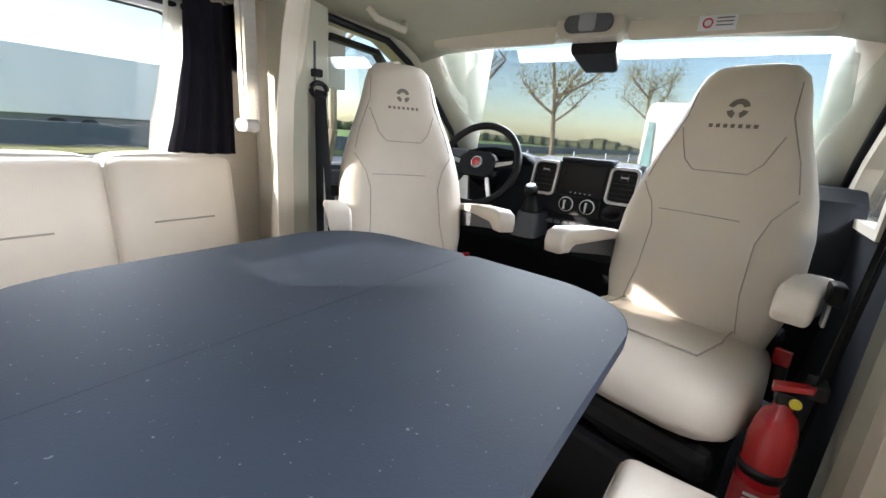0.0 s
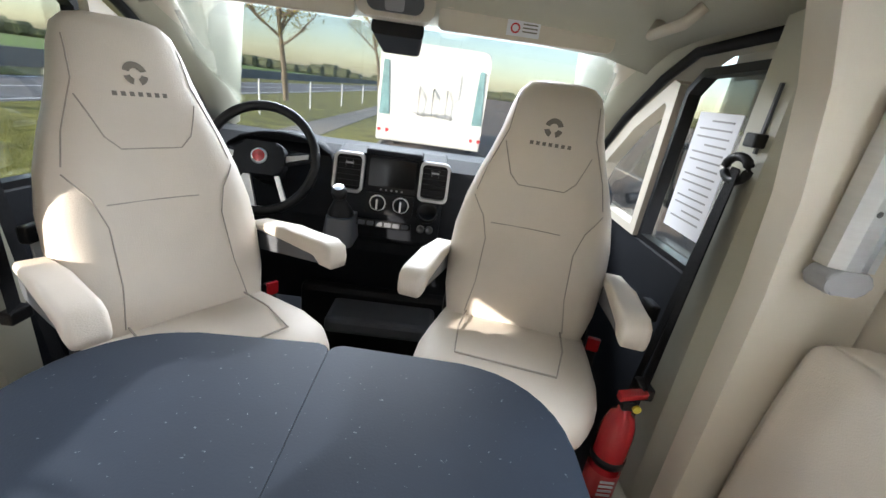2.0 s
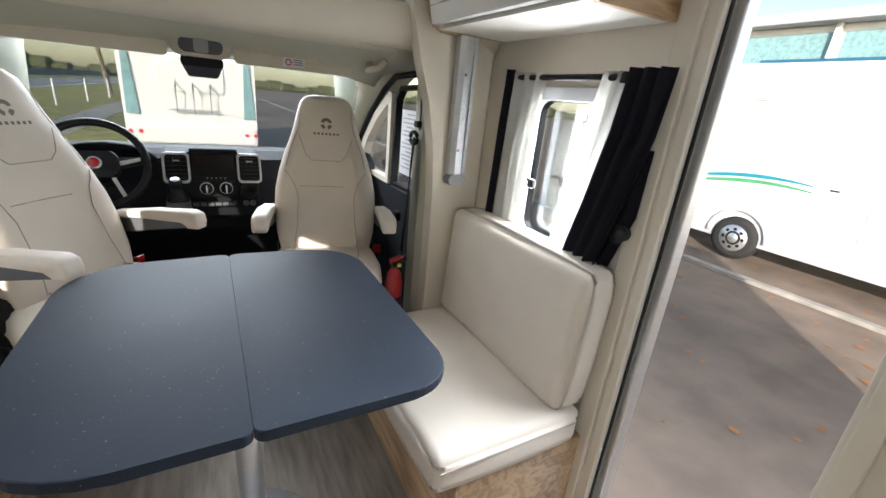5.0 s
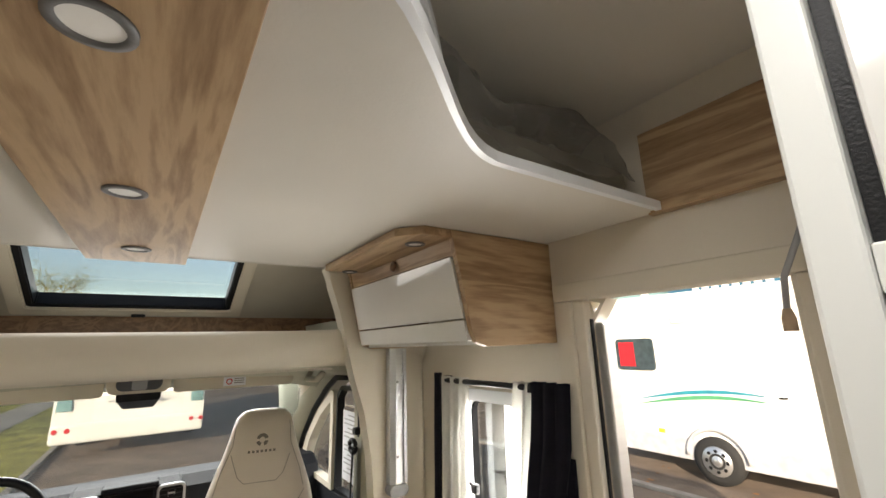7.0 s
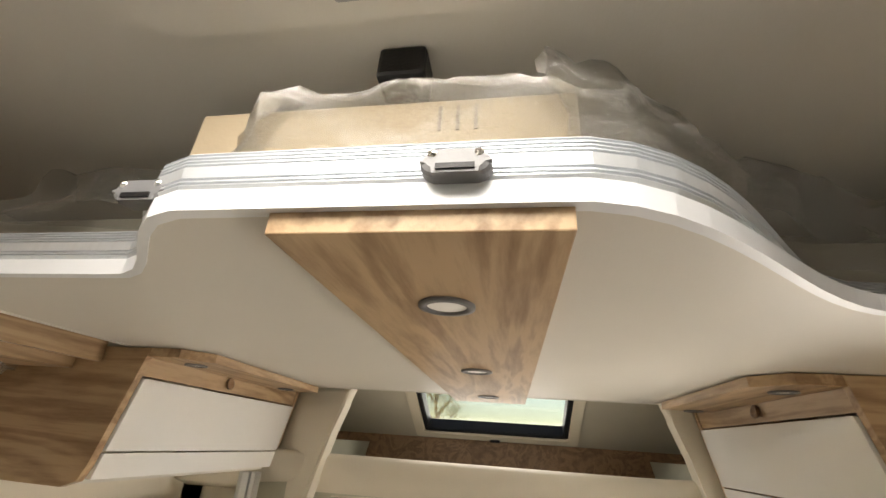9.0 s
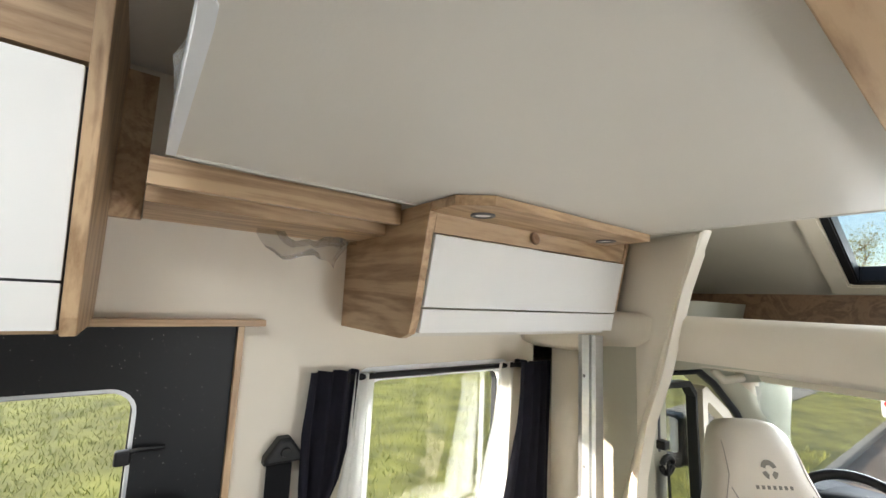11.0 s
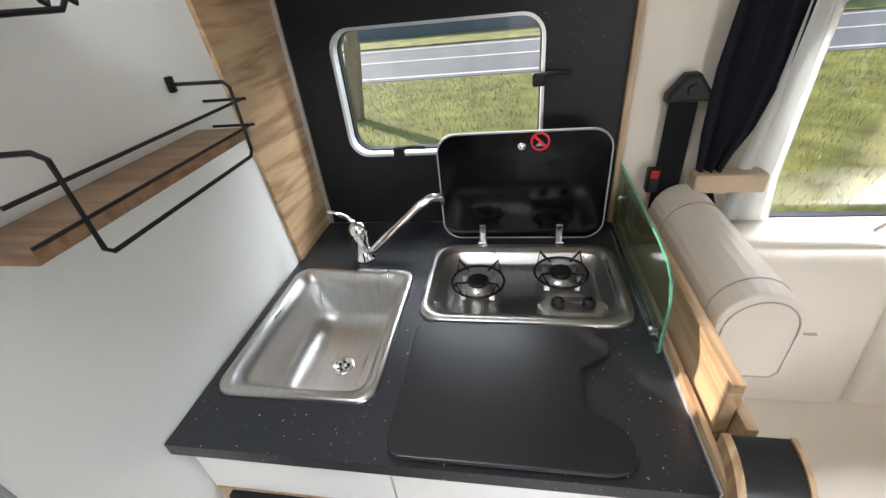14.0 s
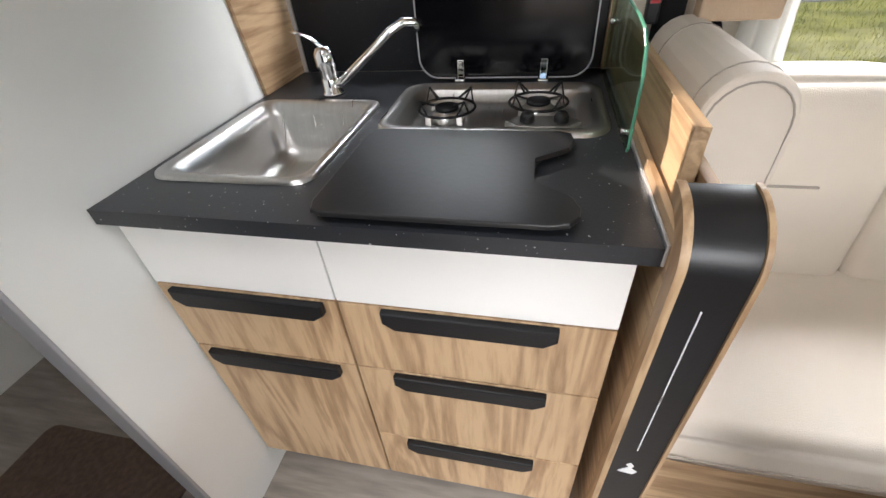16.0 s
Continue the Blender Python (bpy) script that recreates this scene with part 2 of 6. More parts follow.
def thing(name, label, category, at=(0, 0, 0), group="", kind=""):
    ob = new(name)
    ob.location = at
    ob.empty_display_size = 0.05
    return tagged(ob, label, category, group, kind)


def box(x0, x1, y0, y1, z0, z1, bevel=0.0, seg=2, bm=None):
    bm = bm or bmesh.new()
    r = bmesh.ops.create_cube(bm, size=1)
    bmesh.ops.scale(bm, vec=(x1 - x0, y1 - y0, z1 - z0), verts=r["verts"])
    bmesh.ops.translate(bm, vec=((x0 + x1) / 2, (y0 + y1) / 2, (z0 + z1) / 2), verts=r["verts"])
    if bevel:
        es = list({e for v in r["verts"] for e in v.link_edges})
        bmesh.ops.bevel(bm, geom=es, offset=bevel, segments=seg, affect="EDGES", profile=0.5)
    return bm


def at_plane(plane, u, v, w):
    """Point with in-plane coordinates u, v and depth w, for a plane named by its two axes."""
    return {"xy": (u, v, w), "xz": (u, w, v), "yz": (w, u, v)}[plane]


def prism(pts, plane, w0, w1, bevel=0.0, bm=None, seg=2):
    bm = bm or bmesh.new()
    a = [bm.verts.new(at_plane(plane, u, v, w0)) for u, v in pts]
    b = [bm.verts.new(at_plane(plane, u, v, w1)) for u, v in pts]
    fs = [bm.faces.new(a), bm.faces.new(b)]
    k = len(pts)
    for i in range(k):
        bm.faces.new((a[i], a[(i + 1) % k], b[(i + 1) % k], b[i]))
    if bevel:
        es = [e for f in fs for e in f.edges]
        bmesh.ops.bevel(bm, geom=es, offset=bevel, segments=seg, affect="EDGES", profile=0.5)
    return bm


def rounded(u0, u1, v0, v1, r, n=6):
    pts = []
    for cx, cy, a0 in ((u1 - r, v1 - r, 0), (u0 + r, v1 - r, 90), (u0 + r, v0 + r, 180), (u1 - r, v0 + r, 270)):
        for i in range(n + 1):
            a = radians(a0 + 90 * i / n)
            pts.append((cx + r * math.cos(a), cy + r * math.sin(a)))
    return pts


def ring(outer, inner, plane, w0, w1, bm=None):
    """A frame between two outlines of the same number of points."""
    bm = bm or bmesh.new()
    k = len(outer)
    rows = [[bm.verts.new(at_plane(plane, u, v, w)) for u, v in pts] for pts, w in ((outer, w0), (outer, w1), (inner, w1), (inner, w0))]
    for j in range(4):
        p, q = rows[j], rows[(j + 1) % 4]
        for i in range(k):
            bm.faces.new((p[i], p[(i + 1) % k], q[(i + 1) % k], q[i]))
    return bm


def tube(pts, r, seg=8, bm=None, closed=False):
    bm = bm or bmesh.new()
    pts = [Vector(p) for p in pts]
    loops, n = [], len(pts)
    for i, p in enumerate(pts):
        a = pts[(i - 1) % n] if closed or i else p
        b = pts[(i + 1) % n] if closed or i < n - 1 else p
        d = (b - a).normalized()
        s = d.cross(Vector((0, 0, 1)))
        if s.length < 0.05:
            s = d.cross(Vector((0, 1, 0)))
        s.normalize()
        u = s.cross(d)
        loops.append([bm.verts.new(p + r * (math.cos(t) * s + math.sin(t) * u)) for t in (2 * math.pi * k / seg for k in range(seg))])
    m = n if closed else n - 1
    for i in range(m):
        p, q = loops[i], loops[(i + 1) % n]
        for k in range(seg):
            bm.faces.new((p[k], p[(k + 1) % seg], q[(k + 1) % seg], q[k]))
    if not closed:
        bm.faces.new(loops[0])
        bm.faces.new(loops[-1])
    return bm


def lathe(profile, centre, axis=(0, 0, 1), seg=24, bm=None):
    """Turned shape: rows of (radius, height) round an axis through centre."""
    bm = bm or bmesh.new()
    q = Vector((0, 0, 1)).rotation_difference(Vector(axis)).to_matrix()
    c = Vector(centre)
    loops = [[bm.verts.new(c + q @ Vector((max(r, 1e-4) * math.cos(t), max(r, 1e-4) * math.sin(t), h))) for t in (2 * math.pi * k / seg for k in range(seg))] for r, h in profile]
    for p, s in zip(loops, loops[1:]):
        for k in range(seg):
            bm.faces.new((p[k], p[(k + 1) % seg], s[(k + 1) % seg], s[k]))
    bm.faces.new(loops[0])
    bm.faces.new(loops[-1])
    return bm


def loft(sections, cap=True, bm=None):
    bm = bm or bmesh.new()
    loops = [[bm.verts.new(p) for p in s] for s in sections]
    k = len(loops[0])
    for p, q in zip(loops, loops[1:]):
        for i in range(k):
            bm.faces.new((p[i], p[(i + 1) % k], q[(i + 1) % k], q[i]))
    if cap:
        bm.faces.new(loops[0])
        bm.faces.new(loops[-1])
    return bm


def cushion(x0, x1, y0, y1, z0, z1, r=0.035, puff=0.012):
    """Soft block: rounded edges, faces slightly domed."""
    bm = box(x0, x1, y0, y1, z0, z1)
    bmesh.ops.subdivide_edges(bm, edges=bm.edges[:], cuts=5, use_grid_fill=True)
    c = Vector(((x0 + x1) / 2, (y0 + y1) / 2, (z0 + z1) / 2))
    h = Vector(((x1 - x0) / 2, (y1 - y0) / 2, (z1 - z0) / 2))
    for v in bm.verts:
        d = v.co - c
        f = [1 - (d[i] / h[i]) ** 2 for i in range(3)]
        for i in range(3):
            j, k = (i + 1) % 3, (i + 2) % 3
            if abs(abs(d[i]) - h[i]) < 1e-5:
                d[i] += math.copysign(puff * f[j] * f[k] * (1 + 0.4 * noise.noise(v.co * 7)), d[i])
        v.co = c + d
    es = [e for e in bm.edges if len(e.link_faces) == 2 and e.calc_face_angle(0) > 0.8]
    bmesh.ops.bevel(bm, geom=es, offset=r, segments=4, affect="EDGES", profile=0.5)
    return bm


def holed(plane, u0, u1, v0, v1, w0, w1, holes):
    """A wall slab with rectangular openings that go through it."""
    us = sorted({u0, u1, *[h[0] for h in holes], *[h[1] for h in holes]})
    vs = sorted({v0, v1, *[h[2] for h in holes], *[h[3] for h in holes]})
    bm = bmesh.new()
    full = {}
    for i in range(len(us) - 1):
        for j in range(len(vs) - 1):
            cu, cv = (us[i] + us[i + 1]) / 2, (vs[j] + vs[j + 1]) / 2
            full[i, j] = not any(a < cu < b and c < cv < d for a, b, c, d in holes)
    vert = {}

    def g(i, j, w):
        if (i, j, w) not in vert:
            vert[i, j, w] = bm.verts.new(at_plane(plane, us[i], vs[j], (w0, w1)[w]))
        return vert[i, j, w]

    for (i, j), on in full.items():
        if not on:
            continue
        for w in (0, 1):
            bm.faces.new((g(i, j, w), g(i + 1, j, w), g(i + 1, j + 1, w), g(i, j + 1, w)))
        for di, dj, a, b in ((-1, 0, (i, j), (i, j + 1)), (1, 0, (i + 1, j), (i + 1, j + 1)), (0, -1, (i, j), (i + 1, j)), (0, 1, (i, j + 1), (i + 1, j + 1))):
            if not full.get((i + di, j + dj), False):
                bm.faces.new((g(*a, 0), g(*b, 0), g(*b, 1), g(*a, 1)))
    return bm


def structure(name, bm, mat, label, category, smooth=False):
    return tagged(part(name, bm, mat, None, "", smooth), label, category, kind="structure")

# ---- the van's shell ----
WL, WR = -1.095, 1.05          # inner faces of the living walls
BACK, ARCH = -3.3, 1.03        # rear wall, line between living room and cab
CX = 0.085                     # middle of the cab
CEILZ = 2.07

structure("floor", box(WL - 0.04, WR + 0.04, BACK - 0.04, 1.05, -0.06, 0.0), VINYL, "grey oak-look vinyl floor of the motorhome", "floor")
structure("cab_floor", box(CX - 0.86, CX + 0.86, 1.055, 2.6, -0.06, 0.0), FLOORDARK, "dark carpeted cab floor", "floor")
structure("wall_left", holed("yz", BACK, 1.26, 0, CEILZ, WL, WL - 0.04, [(-0.637, -0.14, 1.075, 1.385), (0.36, 0.93, 0.85, 1.37)]), CREAM, "cream lined side wall with two windows", "wall")
structure("wall_right", holed("yz", BACK, 1.08, 0, CEILZ, WR, WR + 0.04, [(-0.25, 0.212, 0.0, 1.615), (0.43, 0.75, 0.86, 1.34)]), CREAM, "cream lined side wall with door opening and window", "wall")
structure("wall_rear", box(WL - 0.04, WR + 0.04, BACK - 0.04, BACK, 0, CEILZ), CREAM, "cream rear wall", "wall")
structure("ceiling", holed("xy", WL - 0.04, WR + 0.04, BACK - 0.04, 0.75, CEILZ, CEILZ + 0.05, [(-0.25, 0.27, -0.79, -0.33)]), CEIL, "off-white ceiling board above the drop-down bed", "ceiling")

# sloping front roof with its skylight
hat = bmesh.new()
SLOPE0, SLOPE1 = (0.74, 2.07), (1.62, 1.63)


def slope(x, k, up=0.0):
    return Vector((x, SLOPE0[0] + (SLOPE1[0] - SLOPE0[0]) * k + up * 0.447, SLOPE0[1] + (SLOPE1[1] - SLOPE0[1]) * k + up * 0.894))


SKX0, SKX1, SKK0, SKK1 = -0.265, 0.37, 0.10, 0.865
for x0, x1, k0, k1 in ((WL - 0.04, SKX0, 0, 1), (SKX1, WR + 0.04, 0, 1), (SKX0, SKX1, 0, SKK0), (SKX0, SKX1, SKK1, 1)):
    loft([[slope(x0, k0), slope(x1, k0), slope(x1, k0, 0.04), slope(x0, k0, 0.04)], [slope(x0, k1), slope(x1, k1), slope(x1, k1, 0.04), slope(x0, k1, 0.04)]], bm=hat)
structure("ceiling_front_slope", hat, HEADLINER, "grey sloping front roof lining over the cab", "ceiling")
skylight = thing("skylight", "open-view panoramic skylight with dark rubber and pale frame", "skylight", slope(0.05, 0.5), kind="structure")


def slope_ring(a, b, up0, up1):
    o = [(SKX0 - a, SKK0 - a), (SKX1 + a, SKK0 - a), (SKX1 + a, SKK1 + a), (SKX0 - a, SKK1 + a)]
    i = [(SKX0 - b, SKK0 - b), (SKX1 + b, SKK0 - b), (SKX1 + b, SKK1 + b), (SKX0 - b, SKK1 + b)]
    bm = bmesh.new()
    rows = [[bm.verts.new(slope(x, k, u)) for x, k in pts] for pts, u in ((o, up0), (o, up1), (i, up1), (i, up0))]
    for j in range(4):
        for c in range(4):
            bm.faces.new((rows[j][c], rows[j][(c + 1) % 4], rows[(j + 1) % 4][(c + 1) % 4], rows[(j + 1) % 4][c]))
    bmesh.ops.bevel(bm, geom=bm.edges[:], offset=0.004, segments=2, affect="EDGES")
    return bm


part("frame", slope_ring(0.045, 0.0, -0.014, 0.0), TRIM, skylight, "pale grey frame")
part("rubber_seal", slope_ring(0.0, -0.022, -0.008, 0.045), BLACK, skylight, "dark rubber seal")
pane = part("pane", loft([[slope(SKX0, SKK0, 0.046), slope(SKX1, SKK0, 0.046), slope(SKX1, SKK0, 0.052), slope(SKX0, SKK0, 0.052)], [slope(SKX0, SKK1, 0.046), slope(SKX1, SKK1, 0.046), slope(SKX1, SKK1, 0.052), slope(SKX0, SKK1, 0.052)]]), GLASS, skylight)
pane.visible_shadow = False
part("catch", box(0.03, 0.075, 1.515, 1.53, 1.652, 1.664, 0.003), BLACK, skylight)

# closing pieces beside the slope
for side, x0, x1 in (("left", WL - 0.04, WL), ("right", WR, WR + 0.04)):
    structure("wall_front_" + side, prism([(1.08, 1.2), (1.66, 1.2), (1.66, 1.66), (1.08, 1.92)], "yz", x0, x1), HEADLINER, "side lining of the overcab space", "wall")
# overcab shelf: board, wooden rim, white header beam
structure("overcab_shelf", box(WL, WR, 1.06, 1.66, 1.50, 1.53), HEADLINER, "grey floor of the overcab storage shelf", "shelf")
rim = thing("overcab_rim", "dark oak trim strip along the overcab shelf", "trim", (0.05, 1.55, 1.6), kind="structure")
part("front_strip", box(WL, WR, 1.565, 1.58, 1.53, 1.66), WALNUT, rim)
part("side_strip", prism([(1.06, 1.53), (1.56, 1.53), (1.56, 1.66), (1.06, 1.70)], "yz", WR - 0.16, WR - 0.145), WALNUT, rim)
part("side_strip", prism([(1.06, 1.53), (1.56, 1.53), (1.56, 1.66), (1.06, 1.70)], "yz", WL + 0.145, WL + 0.16), WALNUT, rim)

beam = []
for i in range(25):
    k = i / 24
    x = WL + (WR - WL) * k
    e = abs(2 * k - 1)
    lift = 0.03 * max(0, (e - 0.45) / 0.55) ** 2
    yo = 0.05 * (1 - e ** 3)
    beam.append([(x, 1.0 + yo, 1.575 + lift), (x, 0.985 + yo, 1.56 + lift), (x, 0.99 + yo, 1.50), (x, 1.02 + yo, 1.455), (x, 1.10 + yo, 1.43), (x, 1.12 + yo, 1.45), (x, 1.12 + yo, 1.57)])
structure("header_beam", loft(beam), TRIM, "cream moulded header beam over the cab opening", "beam", True)

# archway pillars between living room and cab
for side, s in (("left", -1), ("right", 1)):
    def ex(x):
        return CX + s * (x - CX) if s < 0 else x
    edge = [(0.82, 0.0), (0.822, 0.6), (0.818, 0.95), (0.805, 1.12), (0.775, 1.28), (0.735, 1.40), (0.705, 1.52), (0.675, 1.64), (0.64, 1.74), (0.615, 1.80)]
    wall_x = WR if s > 0 else WL
    pts = [(ex(x), z) for x, z in edge] + [(wall_x, 1.80), (wall_x, 0.0)]
    ap = prism(pts, "xz", 0.985, 1.045, 0.018, seg=3)
    for v in ap.verts:
        v.co.y += max(0, abs(v.co.x - CX) - 0.74) * (0.45 if s < 0 else 0.12)
    structure("arch_pillar_" + side, ap, TRIM, "cream moulded arch pillar beside the cab opening", "pillar")
    # cab B-pillar lining
    pl = [(ex(0.835), 1.046), (ex(0.815), 1.10), (ex(0.822), 1.19), (ex(0.85), 1.215), (ex(0.95), 1.215), (ex(0.95), 1.046)]
    structure("cab_pillar_" + side, prism(pl, "xy", 0.02, 1.48, 0.006), CABTRIM, "sage grey plastic cab door pillar", "pillar")

# cab body: door skins with window openings, roof lining, front
for side, s in (("left", -1), ("right", 1)):
    x0 = CX + s * 0.79
    x1 = CX + s * 0.85
    bm = prism([(1.2, 0.02), (2.2, 0.02), (2.2, 0.86), (1.2, 0.875)], "yz", x0, x1, 0.012)
    structure("cab_door_" + side, bm, DASH, "charcoal lower lining of the cab door", "cab door")
    # black window frame: main window and quarter light
    d = thing("door_window_" + side, "cab door window with black rubber and cream frame", "window", (x0, 1.4, 0.87), kind="structure")
    w0, w1 = x0 + s * 0.0, x0 + s * 0.035
    main = [(1.215, 0.87), (1.56, 0.865), (1.545, 1.29), (1.49, 1.335), (1.25, 1.345), (1.215, 1.33)]
    inner = [(1.235, 0.885), (1.545, 0.88), (1.53, 1.275), (1.485, 1.315), (1.26, 1.325), (1.235, 1.315)]
    part("window_frame", ring(main, inner, "yz", w0, w1), BLACK, d, "black rubber window frame")
    q = [(1.57, 0.865), (2.12, 0.865), (1.98, 1.05), (1.80, 1.20), (1.60, 1.31), (1.565, 1.30)]
    qi = [(1.605, 0.89), (2.02, 0.89), (1.93, 1.03), (1.77, 1.165), (1.62, 1.25), (1.605, 1.24)]
    part("quarter_light_frame", ring(q, qi, "yz", w0 - s * 0.01, w1), TRIM, d, "cream quarter light frame")
    out = [(1.20, 1.40), (1.52, 1.385), (1.66, 1.325), (1.86, 1.20), (2.02, 1.06), (2.14, 0.9)]
    part("arched_seal", tube([(x0 - s * 0.012, y, z - 0.012) for y, z in out], 0.014, 8), BLACK, d, "black arched door seal", True)
    for nm, o in (("pane", main), ("quarter_pane", q)):
        g = part(nm, prism(o, "yz", x0 + s * 0.036, x0 + s * 0.040), GLASS, d)
        g.visible_shadow = False
    # roof side above the door
    bm = bmesh.new()
    loft([[(x0 - s * 0.02, y, z), (x0 + s * 0.08, y, z - 0.01), (x0 + s * 0.08, y, 1.62), (x0 - s * 0.16, y, 1.62), (x0 - s * 0.11, y, z + 0.07)] for y, z in out], bm=bm)
    structure("cab_roof_side_" + side, bm, CABTRIM, "sage grey roof side lining above the cab door", "lining", True)

roof = []
for y, z in ((1.09, 1.44), (1.25, 1.425), (1.45, 1.42), (1.58, 1.405), (1.66, 1.375), (1.70, 1.35)):
    roof.append([(CX - 0.74, y, z - 0.03), (CX - 0.6, y, z), (CX - 0.3, y, z + 0.012), (CX, y, z + 0.018), (CX + 0.3, y, z + 0.012), (CX + 0.6, y, z), (CX + 0.74, y, z - 0.03), (CX + 0.74, y, z + 0.06), (CX - 0.74, y, z + 0.06)])
structure("cab_roof_lining", loft(roof), CABTRIM, "sage grey moulded cab roof lining", "ceiling", True)

# windscreen with A-pillars
ws = thing("windscreen", "wide raked windscreen with cream side pillars", "windscreen", (CX, 1.7, 1.0), kind="structure")
wb = loft([[(CX - 0.66, 1.70, 1.35), (CX + 0.66, 1.70, 1.35), (CX + 0.66, 1.703, 1.354), (CX - 0.66, 1.703, 1.354)], [(CX - 0.80, 2.32, 0.90), (CX + 0.80, 2.32, 0.90), (CX + 0.80, 2.323, 0.904), (CX - 0.80, 2.323, 0.904)]])
g = part("pane", wb, GLASS, ws)
g.visible_shadow = False
for s in (-1, 1):
    sec = []
    for k in range(7):
        t = k / 6
        c = Vector((CX + s * (0.685 + 0.14 * t), 1.68 + 0.62 * t, 1.36 - 0.46 * t + 0.05 * math.sin(math.pi * t)))
        sec.append([c + Vector((-s * 0.045, -0.01, 0)), c + Vector((s * 0.0, -0.045, 0.012)), c + Vector((s * 0.075, -0.03, 0.0)), c + Vector((s * 0.08, 0.04, 0)), c + Vector((-s * 0.03, 0.03, 0.0))])
    part("a_pillar", loft(sec), TRIM, ws, "cream A-pillar lining", True)

# ---- cab: dashboard ----
dash = thing("dashboard", "charcoal plastic dashboard with grey-framed centre console", "dashboard", (CX, 2.0, 0.02))
prof = [(1.80, 0.62), (1.79, 0.74), (1.80, 0.86), (1.83, 0.95), (1.90, 0.985), (2.05, 0.985), (2.33, 0.91), (2.33, 0.3), (1.95, 0.3)]
part("body", prism(prof, "yz", CX - 0.80, CX + 0.80, 0.012), DASH, dash)
part("lower_panel", box(CX - 0.35, CX + 0.4, 1.86, 2.1, 0.03, 0.42, 0.03), BLACK, dash)
part("tray", box(-0.12, 0.30, 1.70, 1.95, 0.30, 0.37, 0.02), DASHGREY, dash)
# centre stack, leaning back
stack = part("centre_console", prism([(1.79, 0.985), (1.735, 0.80), (1.745, 0.70), (1.80, 0.66), (1.95, 0.66), (1.95, 0.995), (1.85, 1.0)], "yz", -0.11, 0.27, 0.012), DASH, dash)


def on_stack(x0, x1, z0, z1, proud, thick=0.012, bevel=0.003, r=0.0):
    """Panel lying on the leaning face of the centre stack."""
    pts = rounded(x0, x1, z0, z1, max(r, 0.004))
    bm = prism(pts, "xz", 0, thick, bevel)
    for v in bm.verts:
        v.co.y = 1.735 + (v.co.z - 0.80) * 0.297 - proud + v.co.y
    return bm


scr = part("screen_unit", on_stack(0.0, 0.175, 0.868, 0.982, 0.012, 0.02, 0.003, 0.006), BLACK, dash)
part("screen", on_stack(0.008, 0.167, 0.886, 0.976, 0.014, 0.004, 0.001), SCREEN, scr, "black glass touch screen")
for i in range(5):
    part("button", on_stack(0.05 + i * 0.018, 0.058 + i * 0.018, 0.873, 0.879, 0.014, 0.003, 0.0), GREY, scr)
part("binnacle_top", box(-0.01, 0.185, 1.775, 1.86, 0.984, 1.005, 0.008), DASH, dash)
for cx in (-0.062, 0.232):
    fr = part("vent_frame", ring(rounded(cx - 0.052, cx + 0.052, 0.855, 0.985, 0.02), rounded(cx - 0.043, cx + 0.043, 0.864, 0.976, 0.014), "xz", 0, 0.02), ALU, dash, "silver air vent frame")
    for v in fr.data.vertices:
        v.co.y += 1.735 + (v.co.z - 0.80) * 0.297 - 0.02
    part("vent_back", on_stack(cx - 0.043, cx + 0.043, 0.864, 0.976, 0.003, 0.004), BLACK, fr)
    for i in range(6):
        part("slat", on_stack(cx - 0.042, cx + 0.042, 0.870 + i * 0.0175, 0.876 + i * 0.0175, 0.012, 0.01, 0.001), BLACK, fr)
    part("vent_tab", on_stack(cx - 0.012, cx + 0.014, 0.948, 0.953, 0.018, 0.006, 0.001), ALU, fr)
part("heater_panel", on_stack(0.005, 0.17, 0.795, 0.862, 0.01, 0.012), BLACK, dash)
for cx in (0.048, 0.128):
    c = (cx, 1.735 + (0.846 - 0.80) * 0.297 - 0.012, 0.832)
    kn = part("knob", lathe([(0.027, 0), (0.027, 0.006), (0.020, 0.010), (0.019, 0.024), (0.0, 0.026)], c, (0, -1, 0.25)), BLACK, dash, "", True)
    rg = [(cx + 0.026 * math.cos(a), c[1] - 0.008, c[2] + 0.026 * math.sin(a)) for a in (2 * math.pi * i / 24 for i in range(24))]
    part("scale_ring", tube(rg, 0.0028, 6, closed=True), WHITEPRINT, kn, "white printed ring")
    part("pointer", box(cx - 0.003, cx + 0.003, c[1] - 0.034, c[1] - 0.02, c[2] - 0.017, c[2] + 0.017, 0.001), WHITEPRINT, kn)
part("switch_panel", on_stack(-0.02, 0.17, 0.752, 0.772, 0.012, 0.012), BLACK, dash)
for i in range(6):
    part("switch", on_stack(-0.012 + i * 0.030, 0.012 + i * 0.030, 0.755, 0.769, 0.015, 0.006, 0.001), DASHGREY, dash)
for cx in (0.205, 0.235):
    part("socket", lathe([(0.014, 0), (0.014, 0.01), (0.009, 0.012), (0.008, 0.005)], (cx, 1.715, 0.762), (0, -1, 0.2), 16), DASHGREY, dash, "", True)
part("cup_holder", lathe([(0.036, 0), (0.036, 0.02), (0.030, 0.021), (0.028, 0.0)], (0.222, 1.725, 0.815), (0, -0.7, 0.7), 20), BLACK, dash, "", True)
part("gear_pod", loft([[(x, y, z) for x, y in rounded(-0.115 + i * 0.004, -0.012 - i * 0.004, 1.60 + i * 0.012, 1.76, 0.03)] for i, z in enumerate((0.70, 0.74, 0.79))]), DASHGREY, dash)
part("gear_boot", lathe([(0.045, 0), (0.040, 0.02), (0.025, 0.05), (0.014, 0.07)], (-0.065, 1.68, 0.785), (0, -0.3, 1)), BLACK, dash, "", True)
